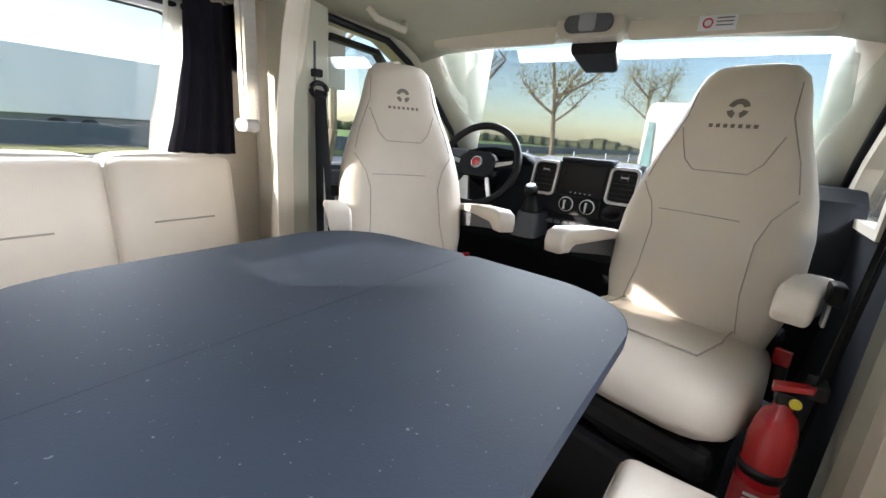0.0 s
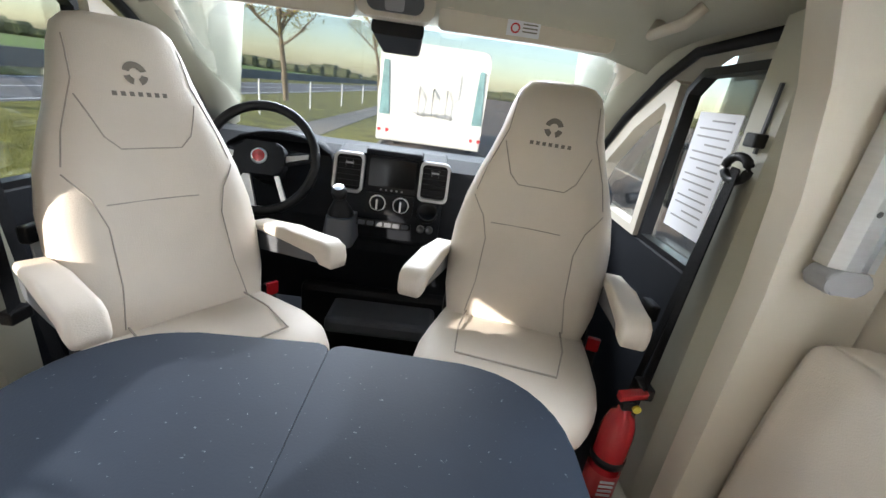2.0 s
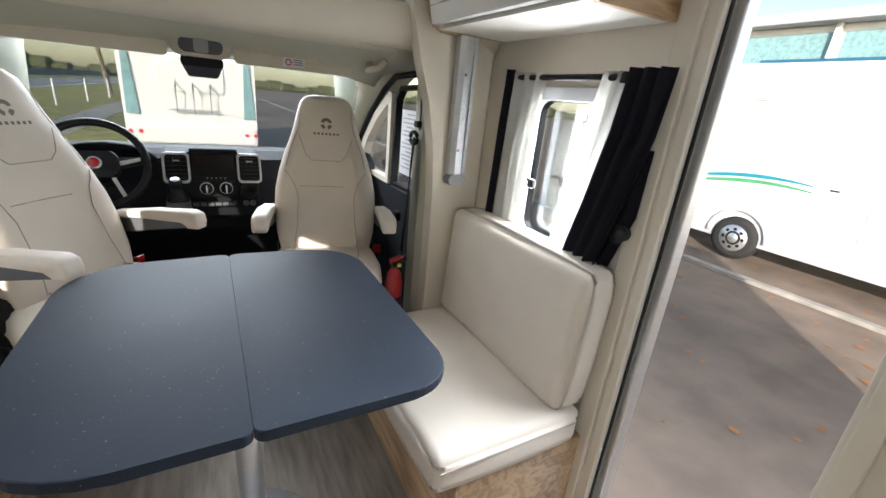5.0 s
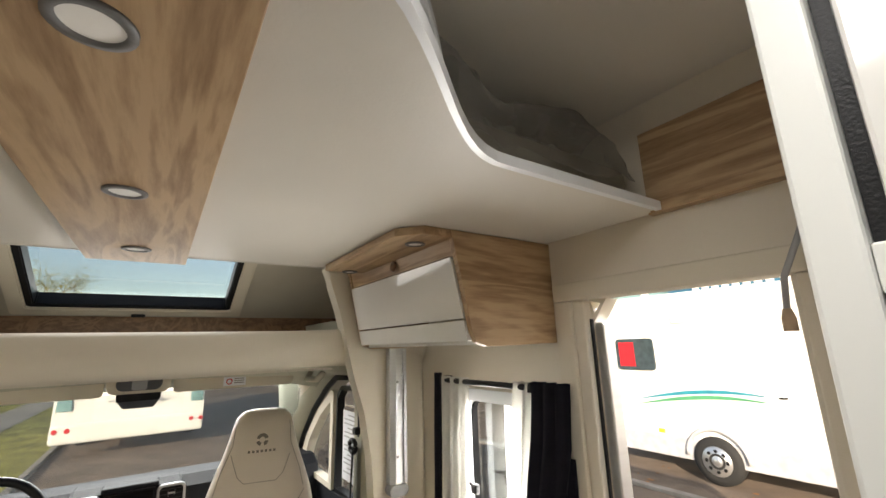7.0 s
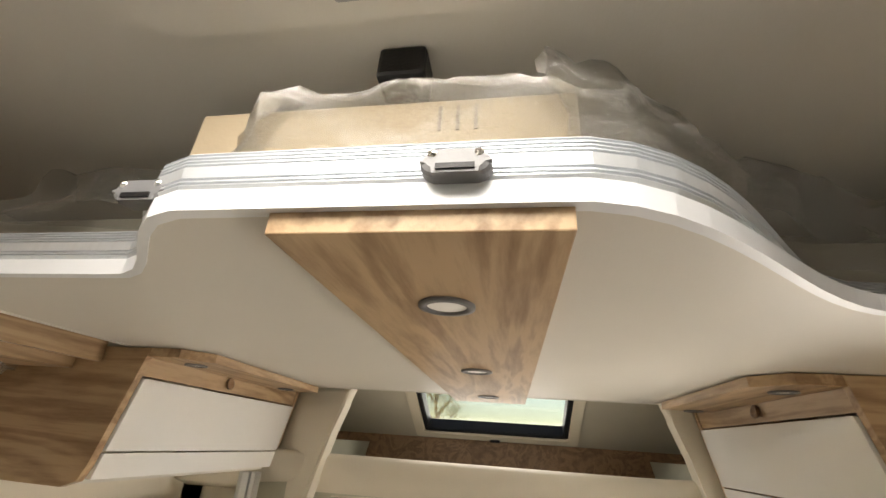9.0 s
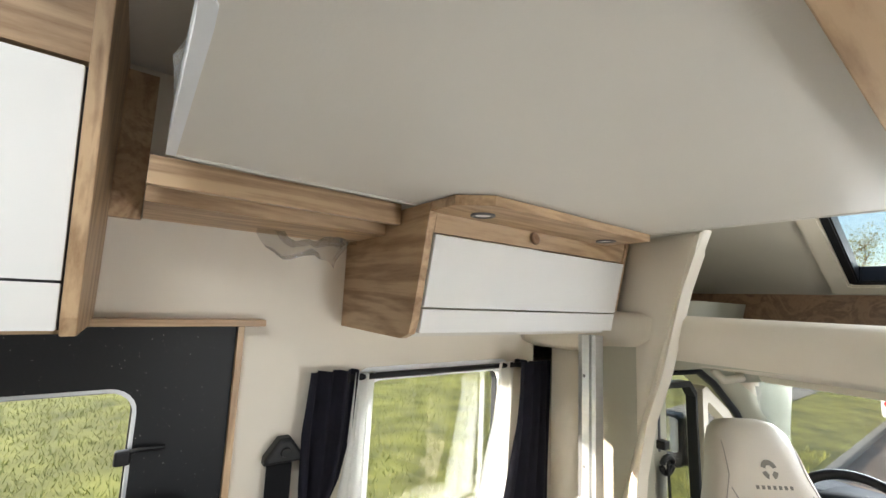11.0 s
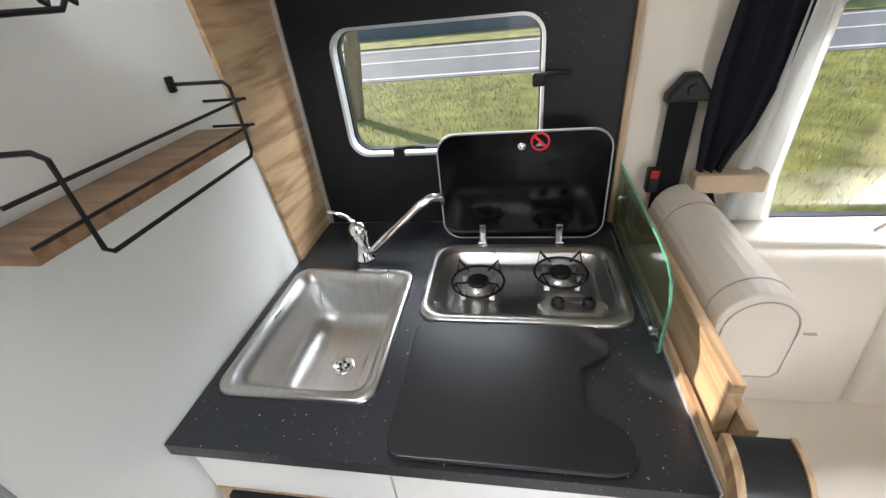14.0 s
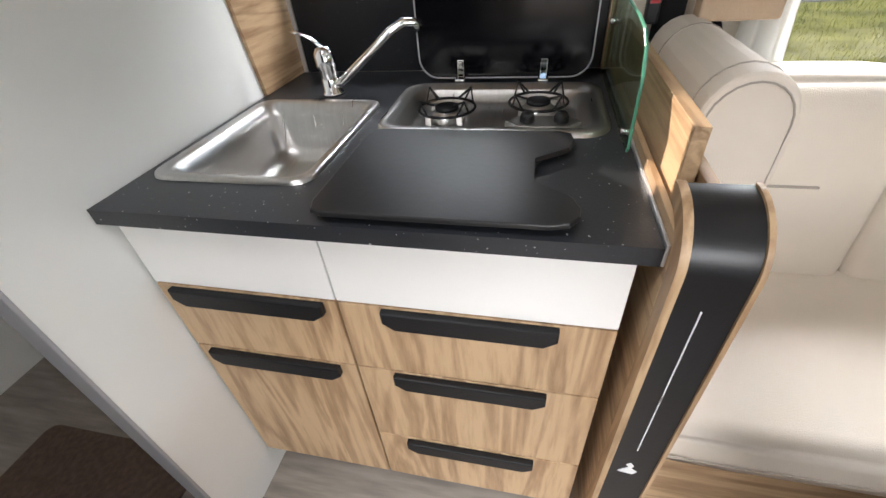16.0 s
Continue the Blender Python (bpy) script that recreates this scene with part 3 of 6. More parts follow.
kb = part("gear_knob", lathe([(0.012, 0), (0.022, 0.01), (0.026, 0.025), (0.022, 0.04), (0.0, 0.045)], (-0.065, 1.658, 0.85), (0, -0.4, 1)), BLACK, dash, "", True)
part("knob_badge", lathe([(0.017, 0), (0.0, 0.003)], (-0.065, 1.6385, 0.893), (0, -0.4, 1), 16), ALU, kb, "silver shift badge")
# instrument hood
hood = []
for k in range(9):
    a = math.pi * k / 8
    hood.append([(-0.315 + 0.19 * math.cos(a), y, 0.93 + h * math.sin(a)) for y, h in ((1.80, 0.075), (1.80, 0.085), (2.0, 0.07), (2.0, 0.055))])
part("instrument_hood", loft(hood), DASH, dash, "", True)
part("instrument_panel", prism([(-0.315 + 0.175 * math.cos(math.pi * k / 12), 0.93 + 0.068 * math.sin(math.pi * k / 12)) for k in range(13)], "xz", 1.88, 1.9), BLACK, dash)

dash.location += Vector((0.008, 0.012, -0.02))

# steering wheel, tilted
wheel = thing("steering_wheel", "black leather steering wheel with silver spokes", "steering wheel")
R = 0.172
part("rim", tube([(R * math.cos(a), 0, R * math.sin(a)) for a in (2 * math.pi * i / 40 for i in range(40))], 0.0155, 10, closed=True), BLACK, wheel, "", True)
hub = part("hub", prism(rounded(-0.078, 0.078, -0.055, 0.05, 0.03), "xz", -0.02, 0.03, 0.012), DASH, wheel)
part("badge", lathe([(0.026, 0), (0.024, 0.005), (0, 0.006)], (0, -0.0205, 0.002), (0, -1, 0)), ALU, hub, "round silver badge", True)
part("badge_field", lathe([(0.0195, 0), (0, 0.002)], (0, -0.0265, 0.002), (0, -1, 0)), RED, hub, "dark red badge field")
for s in (-1, 1):
    sp = part("spoke", prism([(s * 0.075, 0.02), (s * 0.165, 0.035), (s * 0.165, 0.005), (s * 0.075, -0.02)], "xz", -0.006, 0.012, 0.004), DASH, wheel)
    part("spoke_inlay", prism([(s * 0.08, 0.012), (s * 0.15, 0.026), (s * 0.15, 0.012), (s * 0.08, -0.008)], "xz", -0.010, -0.004, 0.002), ALU, sp, "silver spoke inlay")
part("lower_spoke", prism([(-0.045, -0.05), (-0.03, -0.05), (0.0, -0.155), (0.05, -0.155), (0.085, -0.15), (0.045, -0.05), (0.06, -0.05), (0.10, -0.148), (0.06, -0.168), (-0.06, -0.168), (-0.10, -0.148)], "xz", -0.004, 0.012), ALU, wheel, "silver lower spoke")
part("column", box(-0.045, 0.045, 0.03, 0.2, -0.06, 0.04, 0.02), BLACK, wheel)
wheel.matrix_basis = pose(-0.322, 1.70, 0.922, -24, 0, 4)

# visors, mirror console
for nm, x0, x1 in (("left", CX - 0.62, CX - 0.115), ("right", CX + 0.115, CX + 0.60)):
    v = thing("sun_visor", "cream padded sun visor folded up", "sun visor", ((x0 + x1) / 2, 1.62, 1.40), "pair of sun visors")
    body = part("pad", prism(rounded(x0, x1, 1.352, 1.412, 0.014), "xz", 1.625, 1.645, 0.006), TRIM, v)
    if nm == "right":
        part("warning_label", box(CX + 0.30, CX + 0.39, 1.6215, 1.6235, 1.362, 1.40), PAPER, v, "small white warning label")
        part("red_mark", ring([(CX + 0.323 + 0.013 * math.cos(a), 1.381 + 0.013 * math.sin(a)) for a in (0.5 * i for i in range(12))], [(CX + 0.323 + 0.009 * math.cos(a), 1.381 + 0.009 * math.sin(a)) for a in (0.5 * i for i in range(12))], "xz", 1.619, 1.621), REDPRINT, v)
        for i in range(3):
            part("print_bar", box(CX + 0.343, CX + 0.383, 1.6195, 1.621, 1.391 - i * 0.009, 1.394 - i * 0.009), PRINT, v)
    for xx in (x0 + 0.03, x1 - 0.03):
        part("hinge", box(xx - 0.012, xx + 0.012, 1.615, 1.66, 1.405, 1.43, 0.004), TRIM, v)
con = thing("mirror_console", "cream roof console with map light above black sensor pod", "roof console", (CX, 1.66, 1.42))
part("housing", loft([[(x, 1.60, z) for x, z in rounded(CX - 0.105, CX + 0.105, 1.36, 1.455, 0.03)], [(x, 1.72, z) for x, z in rounded(CX - 0.09, CX + 0.09, 1.36, 1.44, 0.03)]]), TRIM, con)
part("light_lens", prism(rounded(CX - 0.075, CX + 0.075, 1.372, 1.425, 0.024), "xz", 1.585, 1.602, 0.005), DASHGREY, con, "grey map light lens")
part("light_button", prism(rounded(CX - 0.025, CX + 0.025, 1.374, 1.423, 0.008), "xz", 1.578, 1.59, 0.003), GREY, con)
part("sensor_pod", loft([[(x, 1.68, z) for x, z in rounded(CX - 0.075, CX + 0.075, 1.325, 1.365, 0.012)], [(x, 1.80, z) for x, z in rounded(CX - 0.06, CX + 0.06, 1.285, 1.33, 0.012)]]), BLACK, con)
for s in (-1, 1):
    gr = thing("grab_handle", "cream folding roof grab handle", "grab handle", (CX + s * 0.60, 1.35, 1.40), "roof grab handles")
    part("bar", tube([(CX + s * 0.63, 1.27, 1.415), (CX + s * 0.61, 1.29, 1.385), (CX + s * 0.61, 1.43, 1.380), (CX + s * 0.63, 1.45, 1.41)], 0.012, 10), TRIM, gr, "", True)

# ---- cab seats ----


def cross(hw, y, z, depth, hollow=0.0, n=28):
    """Section of a backrest: rounded slab with raised wings on its front."""
    pts = []
    for i in range(n):
        a = 2 * math.pi * i / n
        c, s = math.cos(a), math.sin(a)
        u = math.copysign(abs(c) ** 0.55, c) * hw
        v = math.copysign(abs(s) ** 0.6, s) * depth
        if s < 0:
            v += hollow * max(0, 1 - (u / hw / 0.75) ** 2)
        pts.append((u, y + v, z))
    return pts


def cab_seat(label, lean):
    st = thing("cab_seat", label, "captain seat", group="pair of swivelled cab seats")
    rows = [(0.58, 0.17, 0.045, 0.005), (0.62, 0.195, 0.07, 0.012), (0.70, 0.213, 0.078, 0.018), (0.80, 0.220, 0.08, 0.024), (0.88, 0.216, 0.078, 0.024), (0.96, 0.200, 0.074, 0.018), (1.03, 0.178, 0.07, 0.008), (1.09, 0.155, 0.066, 0.0), (1.15, 0.136, 0.062, 0), (1.21, 0.122, 0.056, 0), (1.25, 0.108, 0.047, 0), (1.272, 0.085, 0.032, 0), (1.28, 0.05, 0.012, 0)]
    back = part("backrest", loft([cross(hw, (z - 0.6) * lean, z, d, h) for z, hw, d, h in rows]), LEATHER, st, "cream leatherette high backrest", True)

    def front(x, z, off=0.004):
        zs = [r[0] for r in rows]
        hw, d, h = (np.interp(z, zs, [r[k] for r in rows]) for k in (1, 2, 3))
        c = min(1, abs(x) / hw)
        s = (1 - c ** (1 / 0.55 * 2)) ** 0.5 if c < 1 else 0
        v = -(s ** 0.6) * d + h * max(0, 1 - (x / hw / 0.75) ** 2)
        return Vector((x, (z - 0.6) * lean + v - off, z))

    def seam(name, pts, r=0.0015):
        fine = []
        for (x0, z0), (x1, z1) in zip(pts, pts[1:]):
            fine += [front(x0 + (x1 - x0) * k / 6, z0 + (z1 - z0) * k / 6, 0.0005) for k in range(6)]
        part(name, tube(fine, r, 6), SEAM, back, "grey stitched seam")

    seam("seam", [(-0.115, 1.12), (-0.085, 1.04), (-0.06, 1.015), (0.06, 1.015), (0.085, 1.04), (0.115, 1.12)])
    seam("seam", [(-0.112, 0.905), (0.112, 0.905)])
    for s in (-1, 1):
        seam("seam", [(s * 0.17, 0.97), (s * 0.135, 0.92), (s * 0.118, 0.86), (s * 0.122, 0.74), (s * 0.14, 0.63)])
        seam("seam", [(s * 0.105, 1.23), (s * 0.112, 1.15), (s * 0.15, 1.05), (s * 0.17, 0.97)])
    # round emblem as a plain ring with a winding gap, and bars for the word below
    emb = bmesh.new()
    for a0, a1 in ((15, 165), (195, 250), (290, 345)):
        for i in range(8):
            p, q = radians(a0 + (a1 - a0) * i / 8), radians(a0 + (a1 - a0) * (i + 1) / 8)
            vs = [emb.verts.new(front(r * math.cos(t), 1.168 + r * math.sin(t), 0.0025)) for r, t in ((0.011, p), (0.024, p), (0.024, q), (0.011, q))]
            emb.faces.new(vs)
    part("emblem", emb, PRINT, back, "grey round emblem print")
    for i in range(7):
        x = -0.048 + i * 0.0160
        b = bmesh.new()
        b.faces.new([b.verts.new(front(u, z, 0.0025)) for u, z in ((x - 0.0045, 1.122), (x + 0.0045, 1.122), (x + 0.0045, 1.131), (x - 0.0045, 1.131))])
        part("print_bar", b, PRINT, back, "grey print")
    # cushion
    cs = []
    for y, hw, z0, z1 in ((0.09, 0.17, 0.46, 0.625), (0.03, 0.215, 0.44, 0.645), (-0.10, 0.228, 0.43, 0.655), (-0.19, 0.230, 0.45, 0.662), (-0.27, 0.224, 0.47, 0.655), (-0.32, 0.20, 0.49, 0.635), (-0.345, 0.14, 0.52, 0.60)):
        n = 24
        cs.append([(math.copysign(abs(math.cos(a)) ** 0.5, math.cos(a)) * hw, y, (z0 + z1) / 2 + math.copysign(abs(math.sin(a)) ** 0.6, math.sin(a)) * (z1 - z0) / 2 - (0.012 * max(0, 1 - (math.cos(a) * 1.5) ** 2) if math.sin(a) > 0 else 0)) for a in (2 * math.pi * i / n for i in range(n))])
    cu = part("cushion", loft(cs), LEATHER, st, "cream leatherette seat cushion", True)
    part("seam", tube([(-0.13, -0.03, 0.650), (-0.135, -0.15, 0.653), (-0.12, -0.26, 0.650), (0.12, -0.26, 0.650), (0.135, -0.15, 0.653), (0.13, -0.03, 0.650)], 0.0025, 6), SEAM, cu, "grey stitched seam")
    part("cushion_pan", box(-0.20, 0.20, -0.30, 0.10, 0.38, 0.47, 0.03), BLACK, st)
    part("swivel_base", lathe([(0.20, 0), (0.20, 0.02), (0.13, 0.04), (0.13, 0.34)], (0, -0.13, 0.02)), BLACK, st, "", True)
    part("seat_box", box(-0.18, 0.18, -0.30, 0.08, 0.02, 0.35, 0.02), BLACK, st)
    part("back_bracket", box(-0.215, 0.215, 0.0, 0.10, 0.48, 0.66, 0.02), BLACK, st)
    for s in (-1, 1):
        ax = s * 0.242
        arm = part("armrest", prism([(0.06, 0.785), (0.05, 0.810), (-0.10, 0.832), (-0.255, 0.846), (-0.285, 0.836), (-0.292, 0.808), (-0.287, 0.782), (-0.245, 0.780), (-0.235, 0.814)], "yz", ax - 0.029, ax + 0.029, 0.011, seg=4), LEATHER, st, "cream padded armrest", True)
        part("armrest_shell", prism([(0.055, 0.784), (-0.234, 0.813), (-0.243, 0.782), (-0.05, 0.748), (0.04, 0.728), (0.065, 0.75)], "yz", ax - 0.024, ax + 0.024, 0.005), DASHGREY, arm, "dark grey plastic shell")
        part("pivot", lathe([(0.03, 0), (0.03, 0.05)], (s * 0.19, 0.05, 0.765), (s, 0, 0), 16), BLACK, arm, "", True)
    bk = part("buckle_stalk", box(0.215, 0.245, -0.02, 0.01, 0.50, 0.63, 0.006), BLACK, st)
    part("buckle_button", box(0.213, 0.247, -0.026, -0.014, 0.60, 0.64, 0.003), RED, bk, "red buckle button")
    return st


driver = cab_seat("cream leatherette driver seat with armrests, swivelled towards the table", 0.32)
driver.matrix_basis = pose(-0.34, 1.268, -0.02, 0, 0, 54)
passenger = cab_seat("cream leatherette passenger seat with armrests facing the table", 0.2)
passenger.matrix_basis = pose(0.52, 1.419, -0.02, 0, 0, -13)

# seat belts on the cab pillars
for s in (-1, 1):
    x = CX + s * 0.722
    b = thing("seat_belt", "black seat belt hanging on the cab pillar", "seat belt", (x, 1.10, 0.5), "cab seat belts")
    part("slider_slot", box(x + s * 0.008 - 0.003, x + s * 0.008 + 0.003, 1.128, 1.134, 1.17, 1.29), DASHGREY, b)
    part("height_adjuster", box(x - 0.012, x + 0.016, 1.115, 1.147, 1.18, 1.205, 0.004), BLACK, b)
    part("guide_loop", tube([(x - s * 0.015, 1.13 + 0.032 * math.cos(a), 1.14 + 0.022 * math.sin(a)) for a in (2 * math.pi * i / 16 for i in range(16))], 0.0085, 8, closed=True), BLACK, b, "", True)
    for nm, p, q, tw in (("webbing_front", (x - s * 0.02, 1.125, 1.14), (x - s * 0.045, 1.11, 0.66), 0.024), ("webbing_rear", (x - s * 0.004, 1.15, 1.14), (x - s * 0.03, 1.20, 0.35), 0.024)):
        p, q = Vector(p), Vector(q)
        d = Vector((0.35 * s, 0.93, 0)).normalized()
        part(nm, loft([[p + d * tw, p - d * tw, p - d * tw + Vector((0.002, -0.002, 0)), p + d * tw + Vector((0.002, -0.002, 0))], [q + d * tw, q - d * tw, q - d * tw + Vector((0.002, -0.002, 0)), q + d * tw + Vector((0.002, -0.002, 0))]]), BELT, b, "black webbing")
    part("end_plate", box(x - s * 0.045 - 0.014, x - s * 0.045 + 0.014, 1.085, 1.135, 0.635, 0.665, 0.004), BLACK, b)
    tng = part("tongue", box(x - s * 0.05 - 0.012, x - s * 0.05 + 0.012, 1.155, 1.205, 0.79, 0.83, 0.006), BLACK, b)
    part("tongue_blade", box(x - s * 0.055 - 0.003, x - s * 0.055 + 0.003, 1.165, 1.19, 0.745, 0.795, 0.002), ALU, tng, "steel buckle tongue")

# fire extinguisher
fe = thing("fire_extinguisher", "small red fire extinguisher with yellow pin beside the pillar", "extinguisher", (0.745, 1.075, 0.3))
ex0 = (0.722, 1.085, 0.345)
part("cylinder", lathe([(0.033, 0), (0.037, 0.006), (0.037, 0.20), (0.034, 0.225), (0.026, 0.25), (0.015, 0.26), (0.015, 0.275)], ex0), RED, fe, "", True)
part("bracket_strap", lathe([(0.0385, 0.0), (0.0385, 0.02)], (ex0[0], ex0[1], ex0[2] + 0.12)), BLACK, fe, "", True)
part("label_panel", lathe([(0.0375, 0.03), (0.0375, 0.10)], ex0), material("red_label", (0.5, 0.05, 0.05), 0.4, bump=0), fe)
for i in range(4):
    part("print_bar", box(ex0[0] - 0.02, ex0[0] + 0.012, ex0[1] - 0.0395, ex0[1] - 0.0378, ex0[2] + 0.045 + i * 0.013, ex0[2] + 0.051 + i * 0.013), WHITEPRINT, fe)
part("valve", box(ex0[0] - 0.015, ex0[0] + 0.015, ex0[1] - 0.015, ex0[1] + 0.015, ex0[2] + 0.27, ex0[2] + 0.295, 0.004), BLACK, fe)
part("lever", prism([(ex0[0] - 0.022, ex0[2] + 0.290), (ex0[0] + 0.034, ex0[2] + 0.306), (ex0[0] + 0.034, ex0[2] + 0.318), (ex0[0] - 0.022, ex0[2] + 0.305)], "xz", ex0[1] - 0.012, ex0[1] + 0.012, 0.003), RED, fe, "red squeeze lever")
part("safety_pin", lathe([(0.009, 0), (0.009, 0.006), (0.004, 0.008)], (ex0[0] + 0.012, ex0[1] - 0.018, ex0[2] + 0.284), (0, -1, 0), 14), YELLOW, fe, "yellow safety pin")
part("mount", box(0.72, 0.80, 1.06, 1.16, 0.02, 0.36, 0.01), CABTRIM, fe)

# outside mirrors on the cab doors
for s in (-1, 1):
    mr = thing("door_mirror", "black-framed door mirror outside the cab window", "door mirror", (CX + s * 1.02, 1.75, 0.95), "door mirrors")
    x = CX + s * 1.03
    hs = part("housing", prism(rounded(x - 0.085, x + 0.085, 0.92, 1.14, 0.03), "xz", 1.76, 1.84, 0.015), BLACK, mr)
    part("mirror_glass", prism(rounded(x - 0.075, x + 0.075, 0.985, 1.13, 0.02), "xz", 1.752, 1.758), MIRROR, hs)
    part("arm", tube([(CX + s * 0.84, 1.80, 0.93), (x - s * 0.05, 1.80, 0.96)], 0.02, 8), BLACK, mr)
paper = thing("paper_sheet", "printed white price sheet stuck inside the cab window", "paper", (CX + 0.775, 1.33, 1.05))
part("sheet", box(CX + 0.781, CX + 0.783, 1.27, 1.43, 0.95, 1.235), PAPER, paper)
for i in range(14):
    part("print_bar", box(CX + 0.7795, CX + 0.781, 1.29, 1.29 + (0.12 if i % 3 else 0.08), 1.215 - i * 0.018, 1.219 - i * 0.018), GREY, paper)

# ---- windows of the living room ----


def wall_window(name, label, wx, s, y0, y1, z0, z1, mat, latches, lip=0.02, inset=0.018):
    w = thing(name, label, "window", (wx, (y0 + y1) / 2, z0), kind="structure")
    part("window_frame", ring(rounded(y0 - lip, y1 + lip, z0 - lip, z1 + lip, 0.05), rounded(y0 + inset, y1 - inset, z0 + inset, z1 - inset, 0.045), "yz", wx - s * 0.008, wx + s * 0.02), mat, w)
    part("outer_seal", ring(rounded(y0 - 0.0, y1 + 0.0, z0 - 0.0, z1 + 0.0, 0.045), rounded(y0 + inset + 0.003, y1 - inset - 0.003, z0 + inset + 0.003, z1 - inset - 0.003, 0.04), "yz", wx + s * 0.022, wx + s * 0.045), BLACK, w)
    g = part("pane", prism(rounded(y0, y1, z0, z1, 0.04), "yz", wx + s * 0.046, wx + s * 0.052), GLASS, w)
    g.visible_shadow = False
    for y, z in latches:
        h = part("latch", box(wx - s * 0.012, wx - s * 0.03, y - 0.014, y + 0.014, z - 0.012, z + 0.018, 0.005), BLACK, w, "black window catch")
        part("latch_arm", tube([(wx - s * 0.022, y, z + 0.01), (wx - s * 0.026, y + 0.03, z + 0.016), (wx - s * 0.026, y + 0.07, z + 0.014)], 0.005, 8), BLACK, h)
    return w


wall_window("window_1", "rounded kitchen window with thin grey frame", WL, -1, -0.637, -0.14, 1.075, 1.385, ALUEDGE, [(-0.50, 1.092), (-0.158, 1.245)], -0.004, 0.011)
wall_window("window_2", "dinette window with pale frame over the bench", WL, -1, 0.36, 0.93, 0.85, 1.37, ALUWHITE, [(0.42, 0.868), (0.86, 0.868)])
wall_window("window_3", "narrow side window with dark catch beside the door", WR, 1, 0.43, 0.75, 0.86, 1.34, ALUWHITE, [(0.675, 1.05)])


def rod(name, wx, s, y0, y1, z):
    r = thing(name, "dark curtain rod above the window", "curtain rod", (wx, (y0 + y1) / 2, z))
    part("bar", tube([(wx - s * 0.035, y0, z), (wx - s * 0.035, y1, z)], 0.009, 10), BLACK, r, "", True)
    for y in (y0, y1):
        part("bracket", box(wx, wx - s * 0.045, y - 0.012, y + 0.012, z - 0.014, z + 0.014, 0.004), BLACK, r)


rod("curtain_rod", WL, -1, 0.30, 0.99, 1.372)
rod("curtain_rod", WR, 1, 0.38, 0.82, 1.385)


def curtain(name, label, mat, x, rows, waves, amp, s=1):
    """Hanging cloth: rows of (z, y0, y1) from top to bottom, folded in waves, with thickness."""
    bm = bmesh.new()
    n = waves * 8
    grid = []
    fine = []
    for (z0, a0, b0), (z1, a1, b1) in zip(rows, rows[1:]):
        for k in range(5):
            t = k / 5
            fine.append((z0 + (z1 - z0) * t, a0 + (a1 - a0) * t, b0 + (b1 - b0) * t))
    fine.append(rows[-1])
    for z, a, b in fine:
        line = []
        for i in range(n + 1):
            u = i / n
            ph = 2 * math.pi * waves * u + 0.6 * math.sin(5 * z)
            line.append(bm.verts.new((x + s * amp * (math.sin(ph) + 0.35 * math.sin(2.3 * ph + 1)), a + (b - a) * u, z)))
        grid.append(line)
    for p, q in zip(grid, grid[1:]):
        for i in range(n):
            bm.faces.new((p[i], p[i + 1], q[i + 1], q[i]))
    bmesh.ops.solidify(bm, geom=bm.faces[:], thickness=0.003)
    c = thing(name, label, "curtain", (x, rows[0][1], rows[0][0]))
    part("cloth", bm, mat, c, "", True)
    return c


c1 = curtain("curtain", "navy curtain tied back beside the dinette window", NAVY, WL + 0.045, [(1.395, 0.20, 0.33), (1.25, 0.19, 0.325), (1.12, 0.195, 0.30), (1.02, 0.205, 0.255), (0.99, 0.205, 0.25), (0.90, 0.215, 0.285), (0.80, 0.22, 0.30)], 3, 0.014)
part("tie_band", box(WL + 0.025, WL + 0.075, 0.195, 0.345, 0.985, 1.03, 0.006), TAPE, c1, "beige tie-back strap")
curtain("voile_curtain", "white voile curtain gathered at the dinette window", VOILE, WL + 0.04, [(1.385, 0.325, 0.385), (1.2, 0.315, 0.385), (1.0, 0.29, 0.385), (0.86, 0.285, 0.40)], 2, 0.008)
curtain("voile_curtain", "white voile curtain gathered at the dinette window", VOILE, WL + 0.04, [(1.385, 0.86, 0.935), (1.2, 0.84, 0.93), (1.0, 0.79, 0.92), (0.86, 0.77, 0.91)], 2, 0.008)
curtain("curtain", "navy curtain hanging beside the dinette window", NAVY, WL + 0.12, [(1.395, 0.88, 1.03), (1.2, 0.87, 1.03), (1.0, 0.83, 1.03), (0.90, 0.80, 1.03)], 4, 0.014)
curtain("voile_curtain", "white voile curtain at the narrow side window", VOILE, WR - 0.04, [(1.40, 0.665, 0.825), (1.2, 0.675, 0.825), (0.9, 0.69, 0.83), (0.84, 0.69, 0.83)], 3, 0.008)
curtain("curtain", "narrow navy curtain at the side window", NAVY, WR - 0.04, [(1.41, 0.832, 0.868), (1.2, 0.84, 0.872), (0.84, 0.85, 0.885)], 1, 0.010)
curtain("voile_curtain", "white voile curtain at the narrow side window", VOILE, WR - 0.04, [(1.40, 0.355, 0.445), (1.2, 0.385, 0.475), (1.0, 0.41, 0.505), (0.86, 0.43, 0.53)], 2, 0.008)
curtain("curtain", "navy curtain tied slanting beside the door", NAVY, WR - 0.055, [(1.405, 0.23, 0.35), (1.25, 0.24, 0.365), (1.10, 0.275, 0.395), (0.97, 0.305, 0.425), (0.88, 0.33, 0.445)], 3, 0.014)
curtain("curtain", "dark curtain tail beside the door", NAVY, WR - 0.03, [(1.22, 0.25, 0.31), (1.05, 0.25, 0.33), (0.86, 0.31, 0.38)], 2, 0.010)
